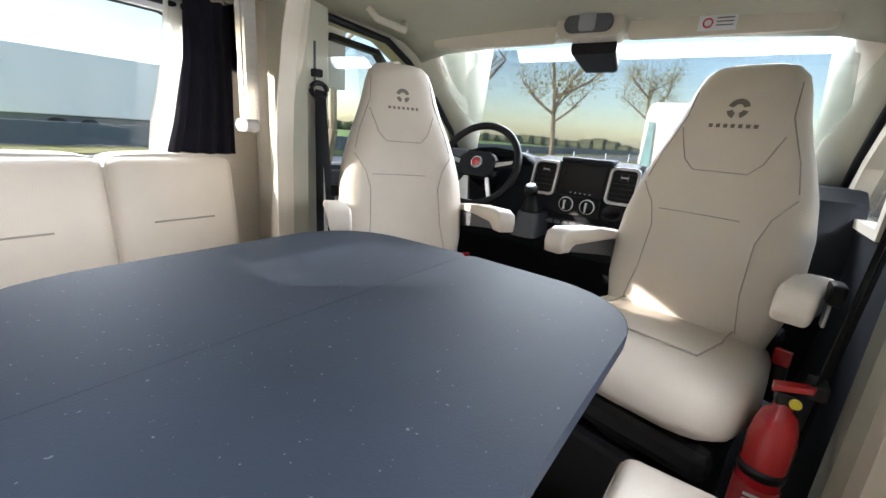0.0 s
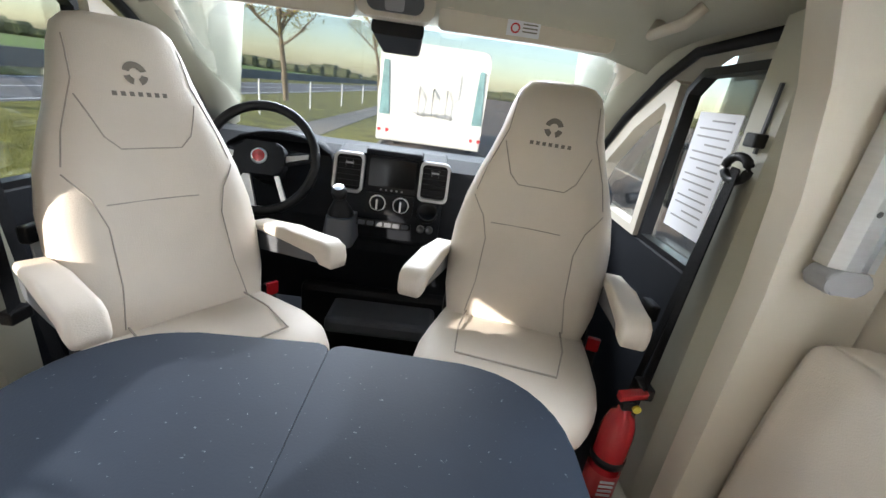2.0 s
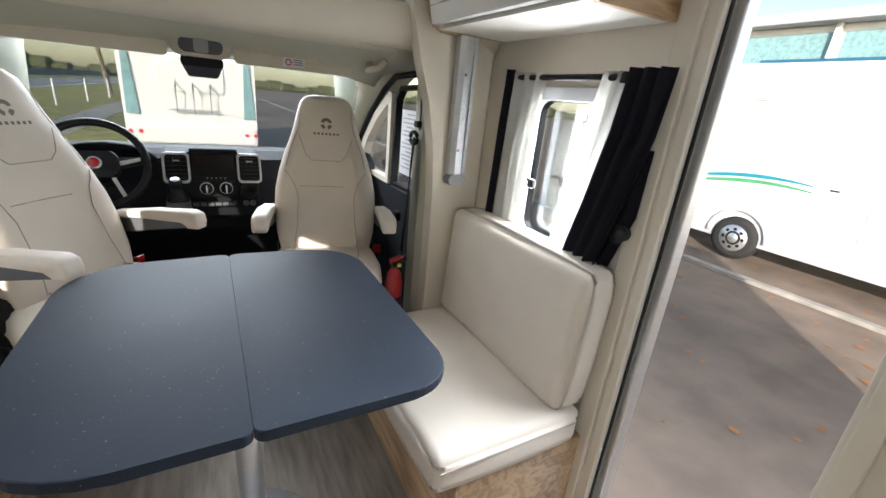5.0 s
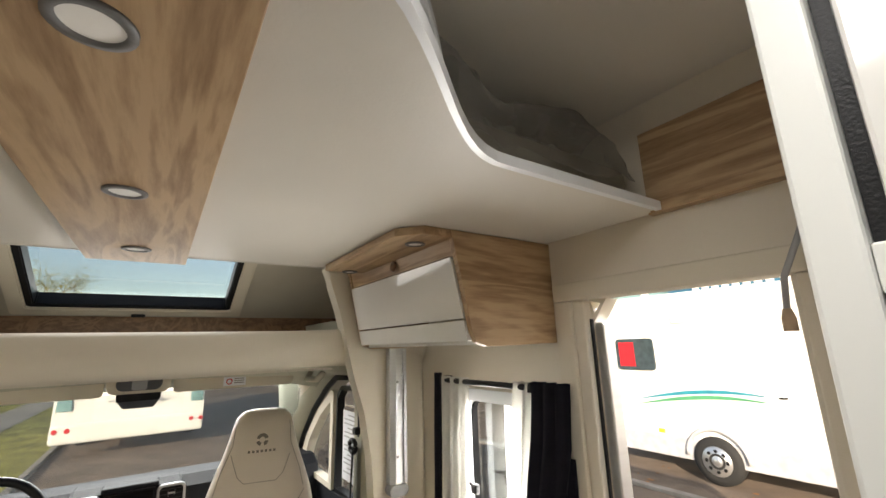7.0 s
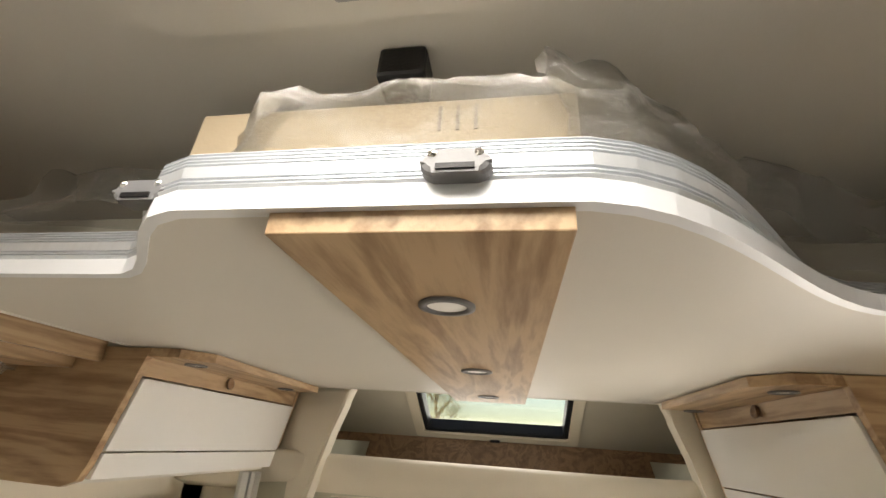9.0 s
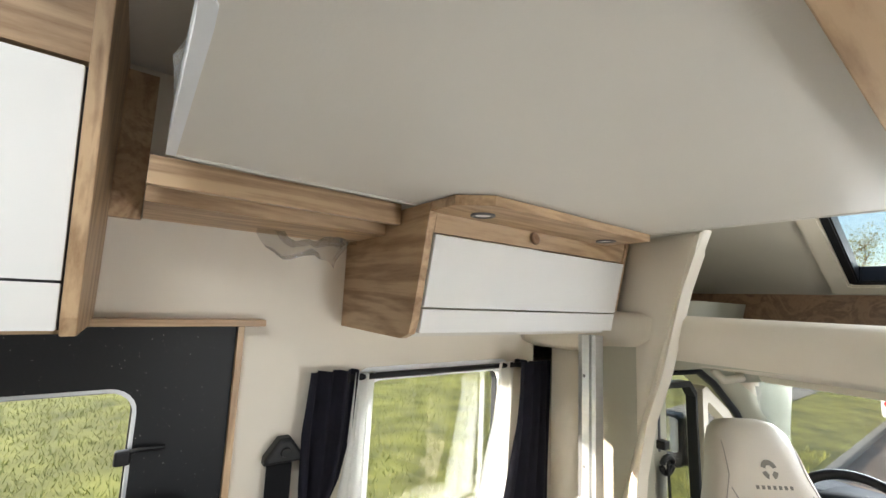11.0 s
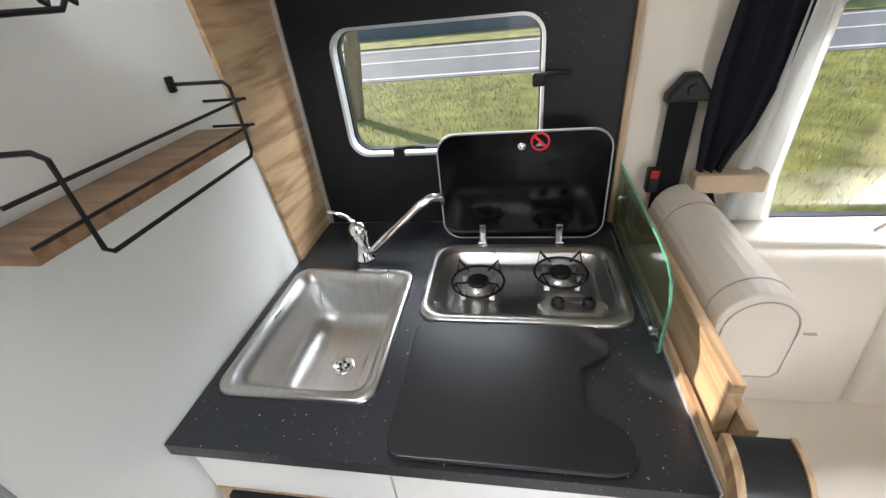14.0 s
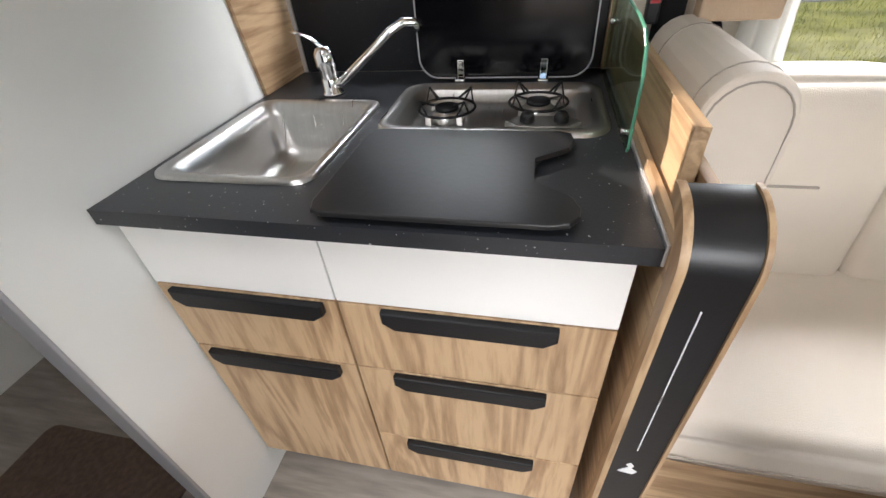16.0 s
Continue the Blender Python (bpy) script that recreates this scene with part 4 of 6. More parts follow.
hk = thing("curtain_hook", "black round tie-back knob on the wall", "hook", (WR, 0.285, 1.0))
part("knob", lathe([(0.02, 0), (0.022, 0.03), (0.028, 0.045), (0.0, 0.055)], (WR, 0.285, 1.0), (-1, 0, 0), 16), BLACK, hk, "", True)

# ---- entrance door frame ----
df = thing("door_1", "open entrance doorway with cream frame and aluminium seal", "doorway", (WR, 0, 0), kind="structure")
D0, D1, DT = -0.25, 0.212, 1.615
part("head_trim", box(WR - 0.016, WR, D0 - 0.045, D1 + 0.075, DT, DT + 0.05, 0.004), TRIM, df, "cream head trim")
part("side_trim", box(WR - 0.014, WR, D1 + 0.02, D1 + 0.075, 0, DT - 0.001, 0.004), TRIM, df, "cream side trim")
part("side_trim", box(WR - 0.014, WR, D0 - 0.045, D0 - 0.006, 0, DT - 0.001, 0.004), TRIM, df, "cream side trim")
part("jamb", box(WR - 0.004, WR + 0.075, D1 - 0.018, D1 + 0.018, 0, DT - 0.002, 0.006), CREAM, df)
part("jamb", box(WR + 0.003, WR + 0.075, D0 - 0.004, D0 + 0.006, 0, DT - 0.002, 0.003), CREAM, df)
part("aluminium_seal", box(WR + 0.03, WR + 0.072, D1 - 0.046, D1 - 0.019, -0.1, DT - 0.06, 0.004), ALU, df, "bright aluminium door seal")
part("aluminium_channel", box(WR + 0.012, WR + 0.02, D1 - 0.0245, D1 - 0.019, -0.1, DT - 0.05), BLACK, df, "black rubber line")
part("corner", ring([(D1 - 0.018, DT), (D1 - 0.018, DT - 0.07), (D1 - 0.07, DT)], [(D1 - 0.019, DT - 0.001), (D1 - 0.03, DT - 0.035), (D1 - 0.05, DT - 0.012)], "yz", WR + 0.02, WR + 0.07), TRIM, df)
part("threshold", box(WR - 0.01, WR + 0.08, D0, D1, -0.04, 0.012, 0.004), ALU, df, "aluminium threshold")

# ---- drop-down bed under the ceiling ----
bed = thing("drop_down_bed", "raised drop-down bed with white underside and aluminium edge", "bed", (0.05, 0.3, 1.79))


def rear_edge(x):
    """Line of the bed's rear edge: deeper in the middle, S-curve to both sides."""
    def sm(a, b, v):
        t = min(1.0, max(0.0, (v - a) / (b - a)))
        return t * t * (3 - 2 * t)
    return -0.285 + 0.24 * sm(0.17, 0.56, x) + 0.137 * sm(-0.14, -0.33, x)


BX0, BX1, BY1 = -0.735, 1.045, 0.925
xs = [BX0 + (BX1 - BX0) * i / 60 for i in range(61)]
outline = [(x, rear_edge(x)) for x in xs] + [(BX1, BY1), (BX0, BY1)]
part("underside", prism(outline, "xy", 1.79, 1.806), CEIL, bed, "off-white bed underside")
edge = bmesh.new()
sec = []
for x in xs:
    y = rear_edge(x)
    d = (rear_edge(x + 0.01) - rear_edge(x - 0.01)) / 0.02
    nx, ny = d / math.hypot(1, d), -1 / math.hypot(1, d)
    row = []
    back = 0.055 * min(1.0, max(0.0, (x - 0.22) / 0.33)) ** 2
    prof = [(-0.012, 1.8065), (0.009, 1.8065), (0.011, 1.812)]
    for k in range(2):
        prof += [(0.011, 1.813 + k * 0.006), (0.0085, 1.814 + k * 0.006), (0.0085, 1.816 + k * 0.006), (0.011, 1.817 + k * 0.006)]
    prof += [(0.011, 1.838)]
    for k in range(4):
        prof += [(0.011, 1.839 + k * 0.005), (0.0085, 1.840 + k * 0.005), (0.0085, 1.8415 + k * 0.005), (0.011, 1.8425 + k * 0.005)]
    prof += [(0.008, 1.862), (-0.012, 1.862)]
    for o, z in prof:
        row.append((x + nx * (o - back), y + ny * (o - back), 1.8065 + (z - 1.8065) * 0.7))
    sec.append(row)
part("aluminium_edge", loft(sec, bm=edge), ALUEDGE, bed, "ribbed satin aluminium edge profile")
part("lip", loft([[(p[0], p[1] - 0.011, 1.787), (p[0], p[1] + 0.002, 1.787), (p[0], p[1] + 0.002, 1.8062), (p[0], p[1] - 0.011, 1.8062)] for p in ((x, rear_edge(x)) for x in xs)]), ALUWHITE, bed, "white rounded lip under the edge profile")
part("left_edge", box(BX0 - 0.012, BX0, rear_edge(BX0), BY1, 1.788, 1.845, 0.003), CEIL, bed)
part("front_edge", box(BX0, BX1, BY1, BY1 + 0.012, 1.788, 1.87, 0.003), CEIL, bed)
part("mattress", prism([(x, rear_edge(x) + 0.08) for x in xs] + [(BX1, BY1 - 0.03), (BX0 + 0.03, BY1 - 0.03)], "xy", 1.807, 1.915, 0.012), MATTRESS, bed, "taupe mattress")
for x in (-0.19, 0.09):
    y = rear_edge(x)
    l = part("latch", prism(rounded(x - 0.026, x + 0.026, 1.804, 1.824, 0.0095), "xz", y - 0.026, y - 0.008, 0.005), DKGREY, bed, "grey plastic belt latch")
    part("slot", box(x - 0.014, x + 0.014, y - 0.0275, y - 0.02, 1.8065, 1.811), BLACK, l)
    for dx in (-0.017, 0.017):
        part("screw", lathe([(0.0035, 0), (0, 0.002)], (x + dx, y - 0.0262, 1.8205), (0, -1, 0), 10), CHROME, l)
# oak light board along the middle
lb = thing("light_board", "oak ceiling board with three recessed spotlights under the bed", "light board", (0.047, 0.33, 1.77))
part("board", box(-0.058, 0.173, -0.289, 0.94, 1.768, 1.789, 0.0015), OAKY, lb, "oak board")


def spot(parent, x, y, z, r=0.031):
    s = part("spot_ring", lathe([(r * 0.72, 0.001), (r * 0.74, -0.004), (r, -0.003), (r, 0.0005)], (x, y, z), (0, 0, 1), 28), DKGREY, parent, "grey spotlight ring", True)
    part("lens", lathe([(r * 0.73, -0.0005), (0, -0.0018)], (x, y, z), (0, 0, 1), 24), SPOT, s, "frosted lens")


for y in (-0.12, 0.303, 0.755):
    spot(lb, 0.060, y, 1.768)

# bubble wrap and carton left on the bed
random.seed(4)


def wrap(name, label, line, height, depth, seed, parent=None):
    """Crumpled sheet draped along a line of points."""
    bm = bmesh.new()
    rows = []
    n, m = len(line) * 6, 14
    for i in range(n + 1):
        t = i / n * (len(line) - 1)
        k = min(int(t), len(line) - 2)
        p = Vector(line[k]).lerp(Vector(line[k + 1]), t - k)
        row = []
        for j in range(m + 1):
            v = j / m
            q = p + Vector((0, depth * v, height * math.sin(v * 2.4)))
            q += 0.035 * Vector((noise.noise(q * 9 + Vector((seed, 0, 0))), noise.noise(q * 9 + Vector((0, seed, 3))), noise.noise(q * 9 + Vector((5, 0, seed)))))
            q += 0.013 * noise.noise_vector(q * 26 + Vector((seed, seed, 0)))
            q.z = min(q.z, CEILZ - 0.006)
            row.append(bm.verts.new(q))
        rows.append(row)
    for p, q in zip(rows, rows[1:]):
        for j in range(m):
            bm.faces.new((p[j], p[j + 1], q[j + 1], q[j]))
    w = thing(name, label, "plastic wrap", line[0])
    ob = part("sheet", bm, FILM, w, "", True)
    return w


wrap("plastic_wrap", "crumpled clear plastic wrap lying on the bed", [(x, rear_edge(x) + 0.004, 1.855) for x in (-0.62, -0.35, -0.1, 0.1, 0.25)], 0.15, 0.12, 3)
wrap("plastic_wrap", "crumpled clear plastic wrap draped over the bed corner", [(x, rear_edge(x) + d, z) for x, d, z in ((0.16, 0.004, 1.86), (0.30, 0.012, 1.855), (0.45, 0.022, 1.845), (0.60, 0.018, 1.832), (0.74, 0.02, 1.828), (0.86, 0.03, 1.85), (1.0, 0.035, 1.86))], 0.19, 0.12, 11)
wrap("plastic_wrap", "loose clear plastic wrap hanging below the ledge", [(-0.99, y, z) for y, z in ((0.02, 1.725), (0.12, 1.68), (0.2, 1.66), (0.29, 1.70))], 0.055, 0.02, 7)
cb = thing("carton", "tan carton strip under plastic wrap on the bed", "carton", (0.0, -0.2, 1.915))
part("body", box(-0.25, 0.20, rear_edge(0) + 0.085, rear_edge(0) + 0.125, 1.9155, 1.985, 0.003), CARD, cb)
for i in range(3):
    part("print_bar", box(0.05 + i * 0.02, 0.054 + i * 0.02, rear_edge(0) + 0.0835, rear_edge(0) + 0.085, 1.94, 1.975), PRINT, cb)

# roof hatch above
hatch = thing("roof_hatch", "white rounded roof hatch frame in the ceiling", "roof hatch", (0.05, -0.45, CEILZ), kind="structure")
part("frame", ring(rounded(-0.32, 0.34, -0.86, -0.26, 0.06), rounded(-0.24, 0.26, -0.78, -0.34, 0.04), "xy", CEILZ - 0.022, CEILZ - 0.002), CEIL, hatch)
hp = part("pane", prism(rounded(-0.28, 0.30, -0.82, -0.30, 0.04), "xy", CEILZ + 0.052, CEILZ + 0.058), GLASS, hatch)
hp.visible_shadow = False
# added blind: keeps direct sun through the hatch off the bed edge
part("blind", prism(rounded(-0.242, 0.262, -0.782, -0.338, 0.03), "xy", CEILZ - 0.0015, CEILZ + 0.002), VOILE, hatch, "closed white blind, added to stop the sun")
part("grip", box(-0.05, 0.07, -0.325, -0.29, CEILZ - 0.036, CEILZ - 0.0225, 0.005), GREY, hatch)
bkt = thing("ceiling_bracket", "black belt bracket on the ceiling", "bracket", (0.0, -0.18, CEILZ))
part("block", box(-0.03, 0.03, -0.21, -0.16, CEILZ - 0.05, CEILZ - 0.001, 0.006), BLACK, bkt)

# ---- overhead lockers beside the bed ----


def locker(s, wall, front_b, front_t, y0, y1, label):
    """Overhead locker with slanted gloss flap, oak ends and a lit oak ledge on top."""
    o = thing("overhead_locker", label, "overhead locker", ((wall + front_b) / 2, (y0 + y1) / 2, 1.505), "overhead lockers")
    prof = [(wall, 1.507), (front_b + s * 0.045, 1.503), (front_b + s * 0.012, 1.515), (front_b, 1.545), (front_t, 1.788), (wall, 1.788)]
    part("end_panel", prism(prof, "xz", y0, y0 + 0.018, 0.002), OAKX, o, "oak end panel")
    part("end_panel", prism(prof, "xz", y1 - 0.018, y1, 0.002), OAKX, o, "oak end panel")
    part("bottom", box(min(wall, front_b + s * 0.03), max(wall, front_b + s * 0.03), y0 + 0.019, y1 - 0.019, 1.508, 1.522), CEIL, o)

    def fx(z):
        return front_b + (front_t - front_b) * (z - 1.545) / (1.788 - 1.545)

    def panel(nm, z0, z1, mat, proud, lab=""):
        return part(nm, prism([(fx(z0) - s * proud, z0), (fx(z1) - s * proud, z1), (fx(z1) + s * 0.016, z1), (fx(z0) + s * 0.016, z0)], "xz", y0 + 0.020, y1 - 0.020, 0.002), mat, o, lab)

    panel("top_rail", 1.728, 1.788, OAKY, -0.004, "oak rail")
    panel("flap", 1.572, 1.722, WHITE, 0.006, "white gloss flap")
    panel("lower_flap", 1.518, 1.568, WHITE, 0.006, "white gloss lower strip")
    a, b = front_t - s * 0.125, front_t + s * 0.03
    lg = part("ledge", prism([(b, y0 + 0.002), (a + s * 0.05, y0 + 0.002), (a, y0 + 0.06), (a, y1 - 0.12), (b, y1 - 0.12)], "xy", 1.768, 1.7885, 0.0015), OAKY, o, "oak light ledge")
    for y in (y0 + 0.10, y0 + 0.55):
        spot(lg, front_t - s * 0.045, y, 1.768, 0.026)
    c = (fx(1.745) - s * 0.002, y0 + 0.32, 1.75)
    part("vent", lathe([(0.016, 0), (0.016, 0.006), (0.011, 0.007), (0.0, 0.002)], c, (-s, 0, 0.2), 18), WALNUT, o, "small brown round vent", True)
    return o


locker(1, WR, 0.752, 0.700, 0.297, 0.985, "white gloss overhead locker with oak ends by the door")
locker(-1, WL, -0.733, -0.681, 0.292, 1.045, "white gloss overhead locker with oak ends over the dinette")
ld = thing("wall_ledge", "oak ledge with fascia between bed and wall", "ledge", (-0.95, 0.05, 1.73))
part("fascia", box(-0.815, -0.797, -0.178, 0.29, 1.752, 1.800, 0.001), OAKY, ld)
part("fascia_lower", box(-0.885, -0.867, -0.178, 0.29, 1.735, 1.795, 0.001), OAKY, ld)
part("shelf", box(WL, -0.886, -0.178, 0.29, 1.735, 1.750, 0.001), OAKY, ld)
wbd = thing("wall_board", "oak board on the wall behind the bed corner", "wall board", (WR, -0.2, 1.8))
part("board", box(WR - 0.02, WR, -0.40, -0.02, 1.785, 1.985, 0.001), OAKY, wbd)
part("lower_strip", box(WR - 0.03, WR - 0.0205, -0.40, -0.03, 1.785, 1.81, 0.002), OAKY, wbd)
wb2 = thing("wall_board", "oak board on the wall behind the bed corner", "wall board", (WL, -0.2, 1.8))
part("board", box(WL, WL + 0.02, -0.26, -0.18, 1.73, 2.05, 0.001), OAKX, wb2)

# bed lift rails on the arch
for s in (-1, 1):
    x = 0.895 if s > 0 else -0.77
    rl = thing("bed_lift_rail", "aluminium bed lift rail with grey end cap", "rail", (x, 0.95, 1.0), "bed lift rails")
    part("rail", prism([(x - 0.032, 0.984), (x - 0.032, 0.955), (x - 0.012, 0.945), (x + 0.012, 0.945), (x + 0.014, 0.955), (x + 0.022, 0.955), (x + 0.022, 0.945), (x + 0.034, 0.945), (x + 0.034, 0.984)], "xy", 1.03, 1.502), ALU, rl, "aluminium profile")
    part("end_cap", prism(rounded(x - 0.037, x + 0.037, 0.99, 1.03, 0.016), "xz", 0.94, 0.984, 0.005), GREY, rl, "grey end cap")
    for z in (1.12, 1.38):
        part("screw", lathe([(0.005, 0), (0, 0.002)], (x - 0.005, 0.945, z), (0, -1, 0), 10), DKGREY, rl)

# ---- table ----
tb = thing("dinette_table", "slate grey folding dinette table on a pedestal", "table", (0.15, 0.68, 0.0))


def leaf(x0, x1, y0, y1, rs):
    pts = []
    for (cx, cy, a0), r in zip(((x1, y1, 0), (x0, y1, 90), (x0, y0, 180), (x1, y0, 270)), rs):
        sx, sy = (-1 if cx == x1 else 1), (-1 if cy == y1 else 1)
        for i in range(9):
            a = radians(a0 + 90 * i / 8)
            pts.append((cx + sx * r + r * math.cos(a), cy + sy * r + r * math.sin(a)))
    return pts


def skew(pts):
    return [(x - 0.0 * y, y + (0.02 if y > 0.8 else 0) * (1 - abs(x - 0.107) / 0.4)) for x, y in pts]


part("leaf", prism(skew(leaf(0.1075, 0.485, 0.165, 0.945, (0.15, 0.02, 0.015, 0.10))), "xy", 0.752, 0.774, 0.003), TABLE, tb, "slate grey table leaf")
part("leaf", prism(skew(leaf(-0.272, 0.1065, 0.165, 0.945, (0.02, 0.16, 0.20, 0.015))), "xy", 0.752, 0.774, 0.003), TABLE, tb, "slate grey table leaf")
part("underframe", box(-0.05, 0.28, 0.30, 0.80, 0.717, 0.7515, 0.004), GREY, tb)
part("pedestal", lathe([(0.035, 0.03), (0.035, 0.717)], (0.11, 0.58, 0)), ALU, tb, "", True)
part("foot", lathe([(0.16, 0.001), (0.16, 0.014), (0.06, 0.03), (0.04, 0.034)], (0.11, 0.58, 0)), GREY, tb, "", True)

# ---- benches ----
rb = thing("side_bench", "cream leatherette side bench on an oak base by the door", "bench", (0.78, 0.62, 0))
part("base", box(0.58, WR - 0.002, 0.26, 0.975, 0.0, 0.335, 0.003), OAKY, rb, "oak base box")
stc = part("seat_cushion", cushion(0.50, 1.0, 0.245, 0.98, 0.337, 0.462, 0.03, 0.01), LEATHER, rb, "", True)
part("seam", tube([(0.51, 0.237, 0.43), (0.97, 0.237, 0.43)], 0.002, 6), SEAM, stc)
bk = cushion(0.905, 1.035, 0.262, 0.985, 0.455, 0.895, 0.035, 0.012)
for v in bk.verts:
    v.co.x += (v.co.z - 0.46) * 0.06 - 0.015
bkc = part("back_cushion", bk, LEATHER, rb, "", True)
part("seam", tube([(0.9045, 0.52, 0.71), (0.9035, 0.74, 0.71)], 0.003, 6), SEAM, bkc, "stitched crease")
part("piping", tube([(0.913, 0.272, 0.47), (0.938, 0.272, 0.85), (0.944, 0.30, 0.888), (0.944, 0.95, 0.888)], 0.003, 6), SEAM, bkc)

lbn = thing("dinette_bench", "cream leatherette bench with two back cushions under the window", "bench", (-0.72, 0.6, 0))
part("base", box(WL + 0.002, -0.47, 0.145, 0.98, 0.0, 0.335, 0.003), OAKY, lbn, "oak base box")
lsc = part("seat_cushion", cushion(-0.93, -0.425, 0.145, 0.983, 0.337, 0.472, 0.03, 0.01), LEATHER, lbn, "", True)
part("seam", tube([(-0.417, 0.17, 0.385), (-0.415, 0.56, 0.386), (-0.417, 0.96, 0.385)], 0.002, 6), SEAM, lsc)
for y0, y1 in ((0.15, 0.605), (0.61, 0.978)):
    bm = cushion(-1.05, -0.88, y0, y1, 0.45, 0.895, 0.035, 0.012)
    for v in bm.verts:
        v.co.x -= (v.co.z - 0.46) * 0.10 - 0.02
    q = part("back_cushion", bm, LEATHER, lbn, "", True)
    ym = (y0 + y1) / 2
    part("seam", tube([(-0.872, ym - 0.09, 0.70), (-0.871, ym + 0.09, 0.70)], 0.003, 6), SEAM, q, "stitched crease")
part("back_ledge", box(WL + 0.002, -1.0, 0.15, 0.98, 0.80, 0.845, 0.006), LEATHER, lbn)
bol = thing("bolster", "cream leatherette arm bolster with rounded top", "bolster", (-0.86, 0.165, 0.78))
BOLY, BOLR = 0.187, 0.066
bp = [(BOLY - BOLR + 0.012, 0.80), (BOLY + BOLR - 0.012, 0.80), (BOLY + BOLR, 0.815), (BOLY + BOLR, 0.925)] + [(BOLY + BOLR * math.cos(a), 0.925 + 0.07 * math.sin(a)) for a in (math.pi * i / 12 for i in range(1, 12))] + [(BOLY - BOLR, 0.925), (BOLY - BOLR, 0.815)]
bb = part("body", prism(bp, "yz", -1.065, -0.645, 0.010, seg=3), LEATHER, bol)
part("seam", tube([(-0.690, BOLY + (y - BOLY) * 1.003, 0.88 + (z - 0.88) * 1.003) for y, z in bp[3:-1]], 0.0018, 6), SEAM, bb, "stitched seam")
part("seam", tube([(-0.6445, BOLY + (y - BOLY) * 0.86, 0.88 + (z - 0.88) * 0.88) for y, z in bp], 0.0016, 6, closed=True), SEAM, bb, "stitched seam")
part("seam", tube([(-0.96, BOLY + (y - BOLY) * 1.003, 0.88 + (z - 0.88) * 1.003) for y, z in bp[3:-1]], 0.0018, 6), SEAM, bb, "stitched seam")
part("support", box(-1.06, -0.70, 0.13, 0.235, 0.46, 0.801, 0.01), LEATHER, bol)
kb = thing("seat_belt", "black seat belt with triangular wall anchor by the window", "seat belt", (WL, 0.157, 0.9))
part("anchor_cover", prism([(0.112, 1.185), (0.202, 1.185), (0.202, 1.20), (0.170, 1.242), (0.144, 1.242), (0.112, 1.20)], "yz", WL + 0.004, WL + 0.045, 0.008), BLACK, kb)
part("anchor_bolt", lathe([(0.012, 0), (0.010, 0.006), (0, 0.007)], (WL + 0.045, 0.157, 1.212), (1, 0, 0), 14), BLACK, kb)
part("webbing", box(WL + 0.02, WL + 0.024, 0.133, 0.181, 0.90, 1.19), BELT, kb, "black webbing")
part("webbing", box(WL + 0.026, WL + 0.029, 0.120, 0.166, 0.90, 1.19), BELT, kb, "black webbing")
kbk = part("buckle", box(WL + 0.03, WL + 0.055, 0.098, 0.125, 0.98, 1.04, 0.005), BLACK, kb)
part("buckle_button", box(WL + 0.0555, WL + 0.058, 0.102, 0.121, 1.02, 1.038), RED, kbk)

# ---- kitchen ----
KX, KY0, KY1, KZ = -0.388, -0.752, 0.041, 0.881
part_wall = structure("partition_wall", box(WL, -0.245, -0.79, -0.755, 0.0, CEILZ), WHITEPANEL, "white satin partition wall beside the kitchen", "partition")
part_wall_edge = structure("partition_edge", box(-0.2449, -0.238, -0.792, -0.753, 0.0, CEILZ, 0.002), GREY, "grey edge strip of the partition", "trim")
ow = thing("oak_side_panel", "oak panel on the partition beside the splashback", "panel", (-0.98, -0.75, 0.89), kind="structure")
part("board", prism([(WL + 0.004, 0.883), (-0.89, 0.883), (-0.815, 1.52), (-0.74, 1.90), (-0.72, CEILZ - 0.002), (WL + 0.004, CEILZ - 0.002)], "xz", -0.7545, -0.745), OAKX, ow)
part("edge_strip", box(WL + 0.003, WL + 0.012, -0.7445, -0.734, 0.883, 1.52), ALU, ow, "aluminium corner strip")
sp = thing("splashback", "black speckled splashback panel round the kitchen window", "splashback", (WL, -0.36, 0.883), kind="structure")
part("panel", holed("yz", -0.744, 0.030, 0.882, 1.508, WL + 0.001, WL + 0.007, [(-0.632, -0.145, 1.08, 1.38)]), SPLASH, sp)
for a0, cy, cz in ((0, -0.145, 1.38), (90, -0.632, 1.38), (180, -0.632, 1.08), (270, -0.145, 1.08)):
    r = 0.05
    sy, sz = (1 if a0 in (0, 270) else -1), (1 if a0 in (0, 90) else -1)
    pts = [(cy, cz)] + [(cy - sy * r + r * math.cos(radians(a0 + 90 * i / 6)), cz - sz * r + r * math.sin(radians(a0 + 90 * i / 6))) for i in range(7)]
    part("corner", prism(pts, "yz", WL + 0.001, WL + 0.007), SPLASH, sp)
part("edge", box(WL + 0.001, WL + 0.02, 0.0305, 0.045, 0.882, 1.508, 0.001), OAKZ, sp, "oak edge strip")
part("top_shelf", box(WL + 0.001, WL + 0.06, -0.262, 0.082, 1.509, 1.524, 0.002), OAKY, sp, "oak top strip")

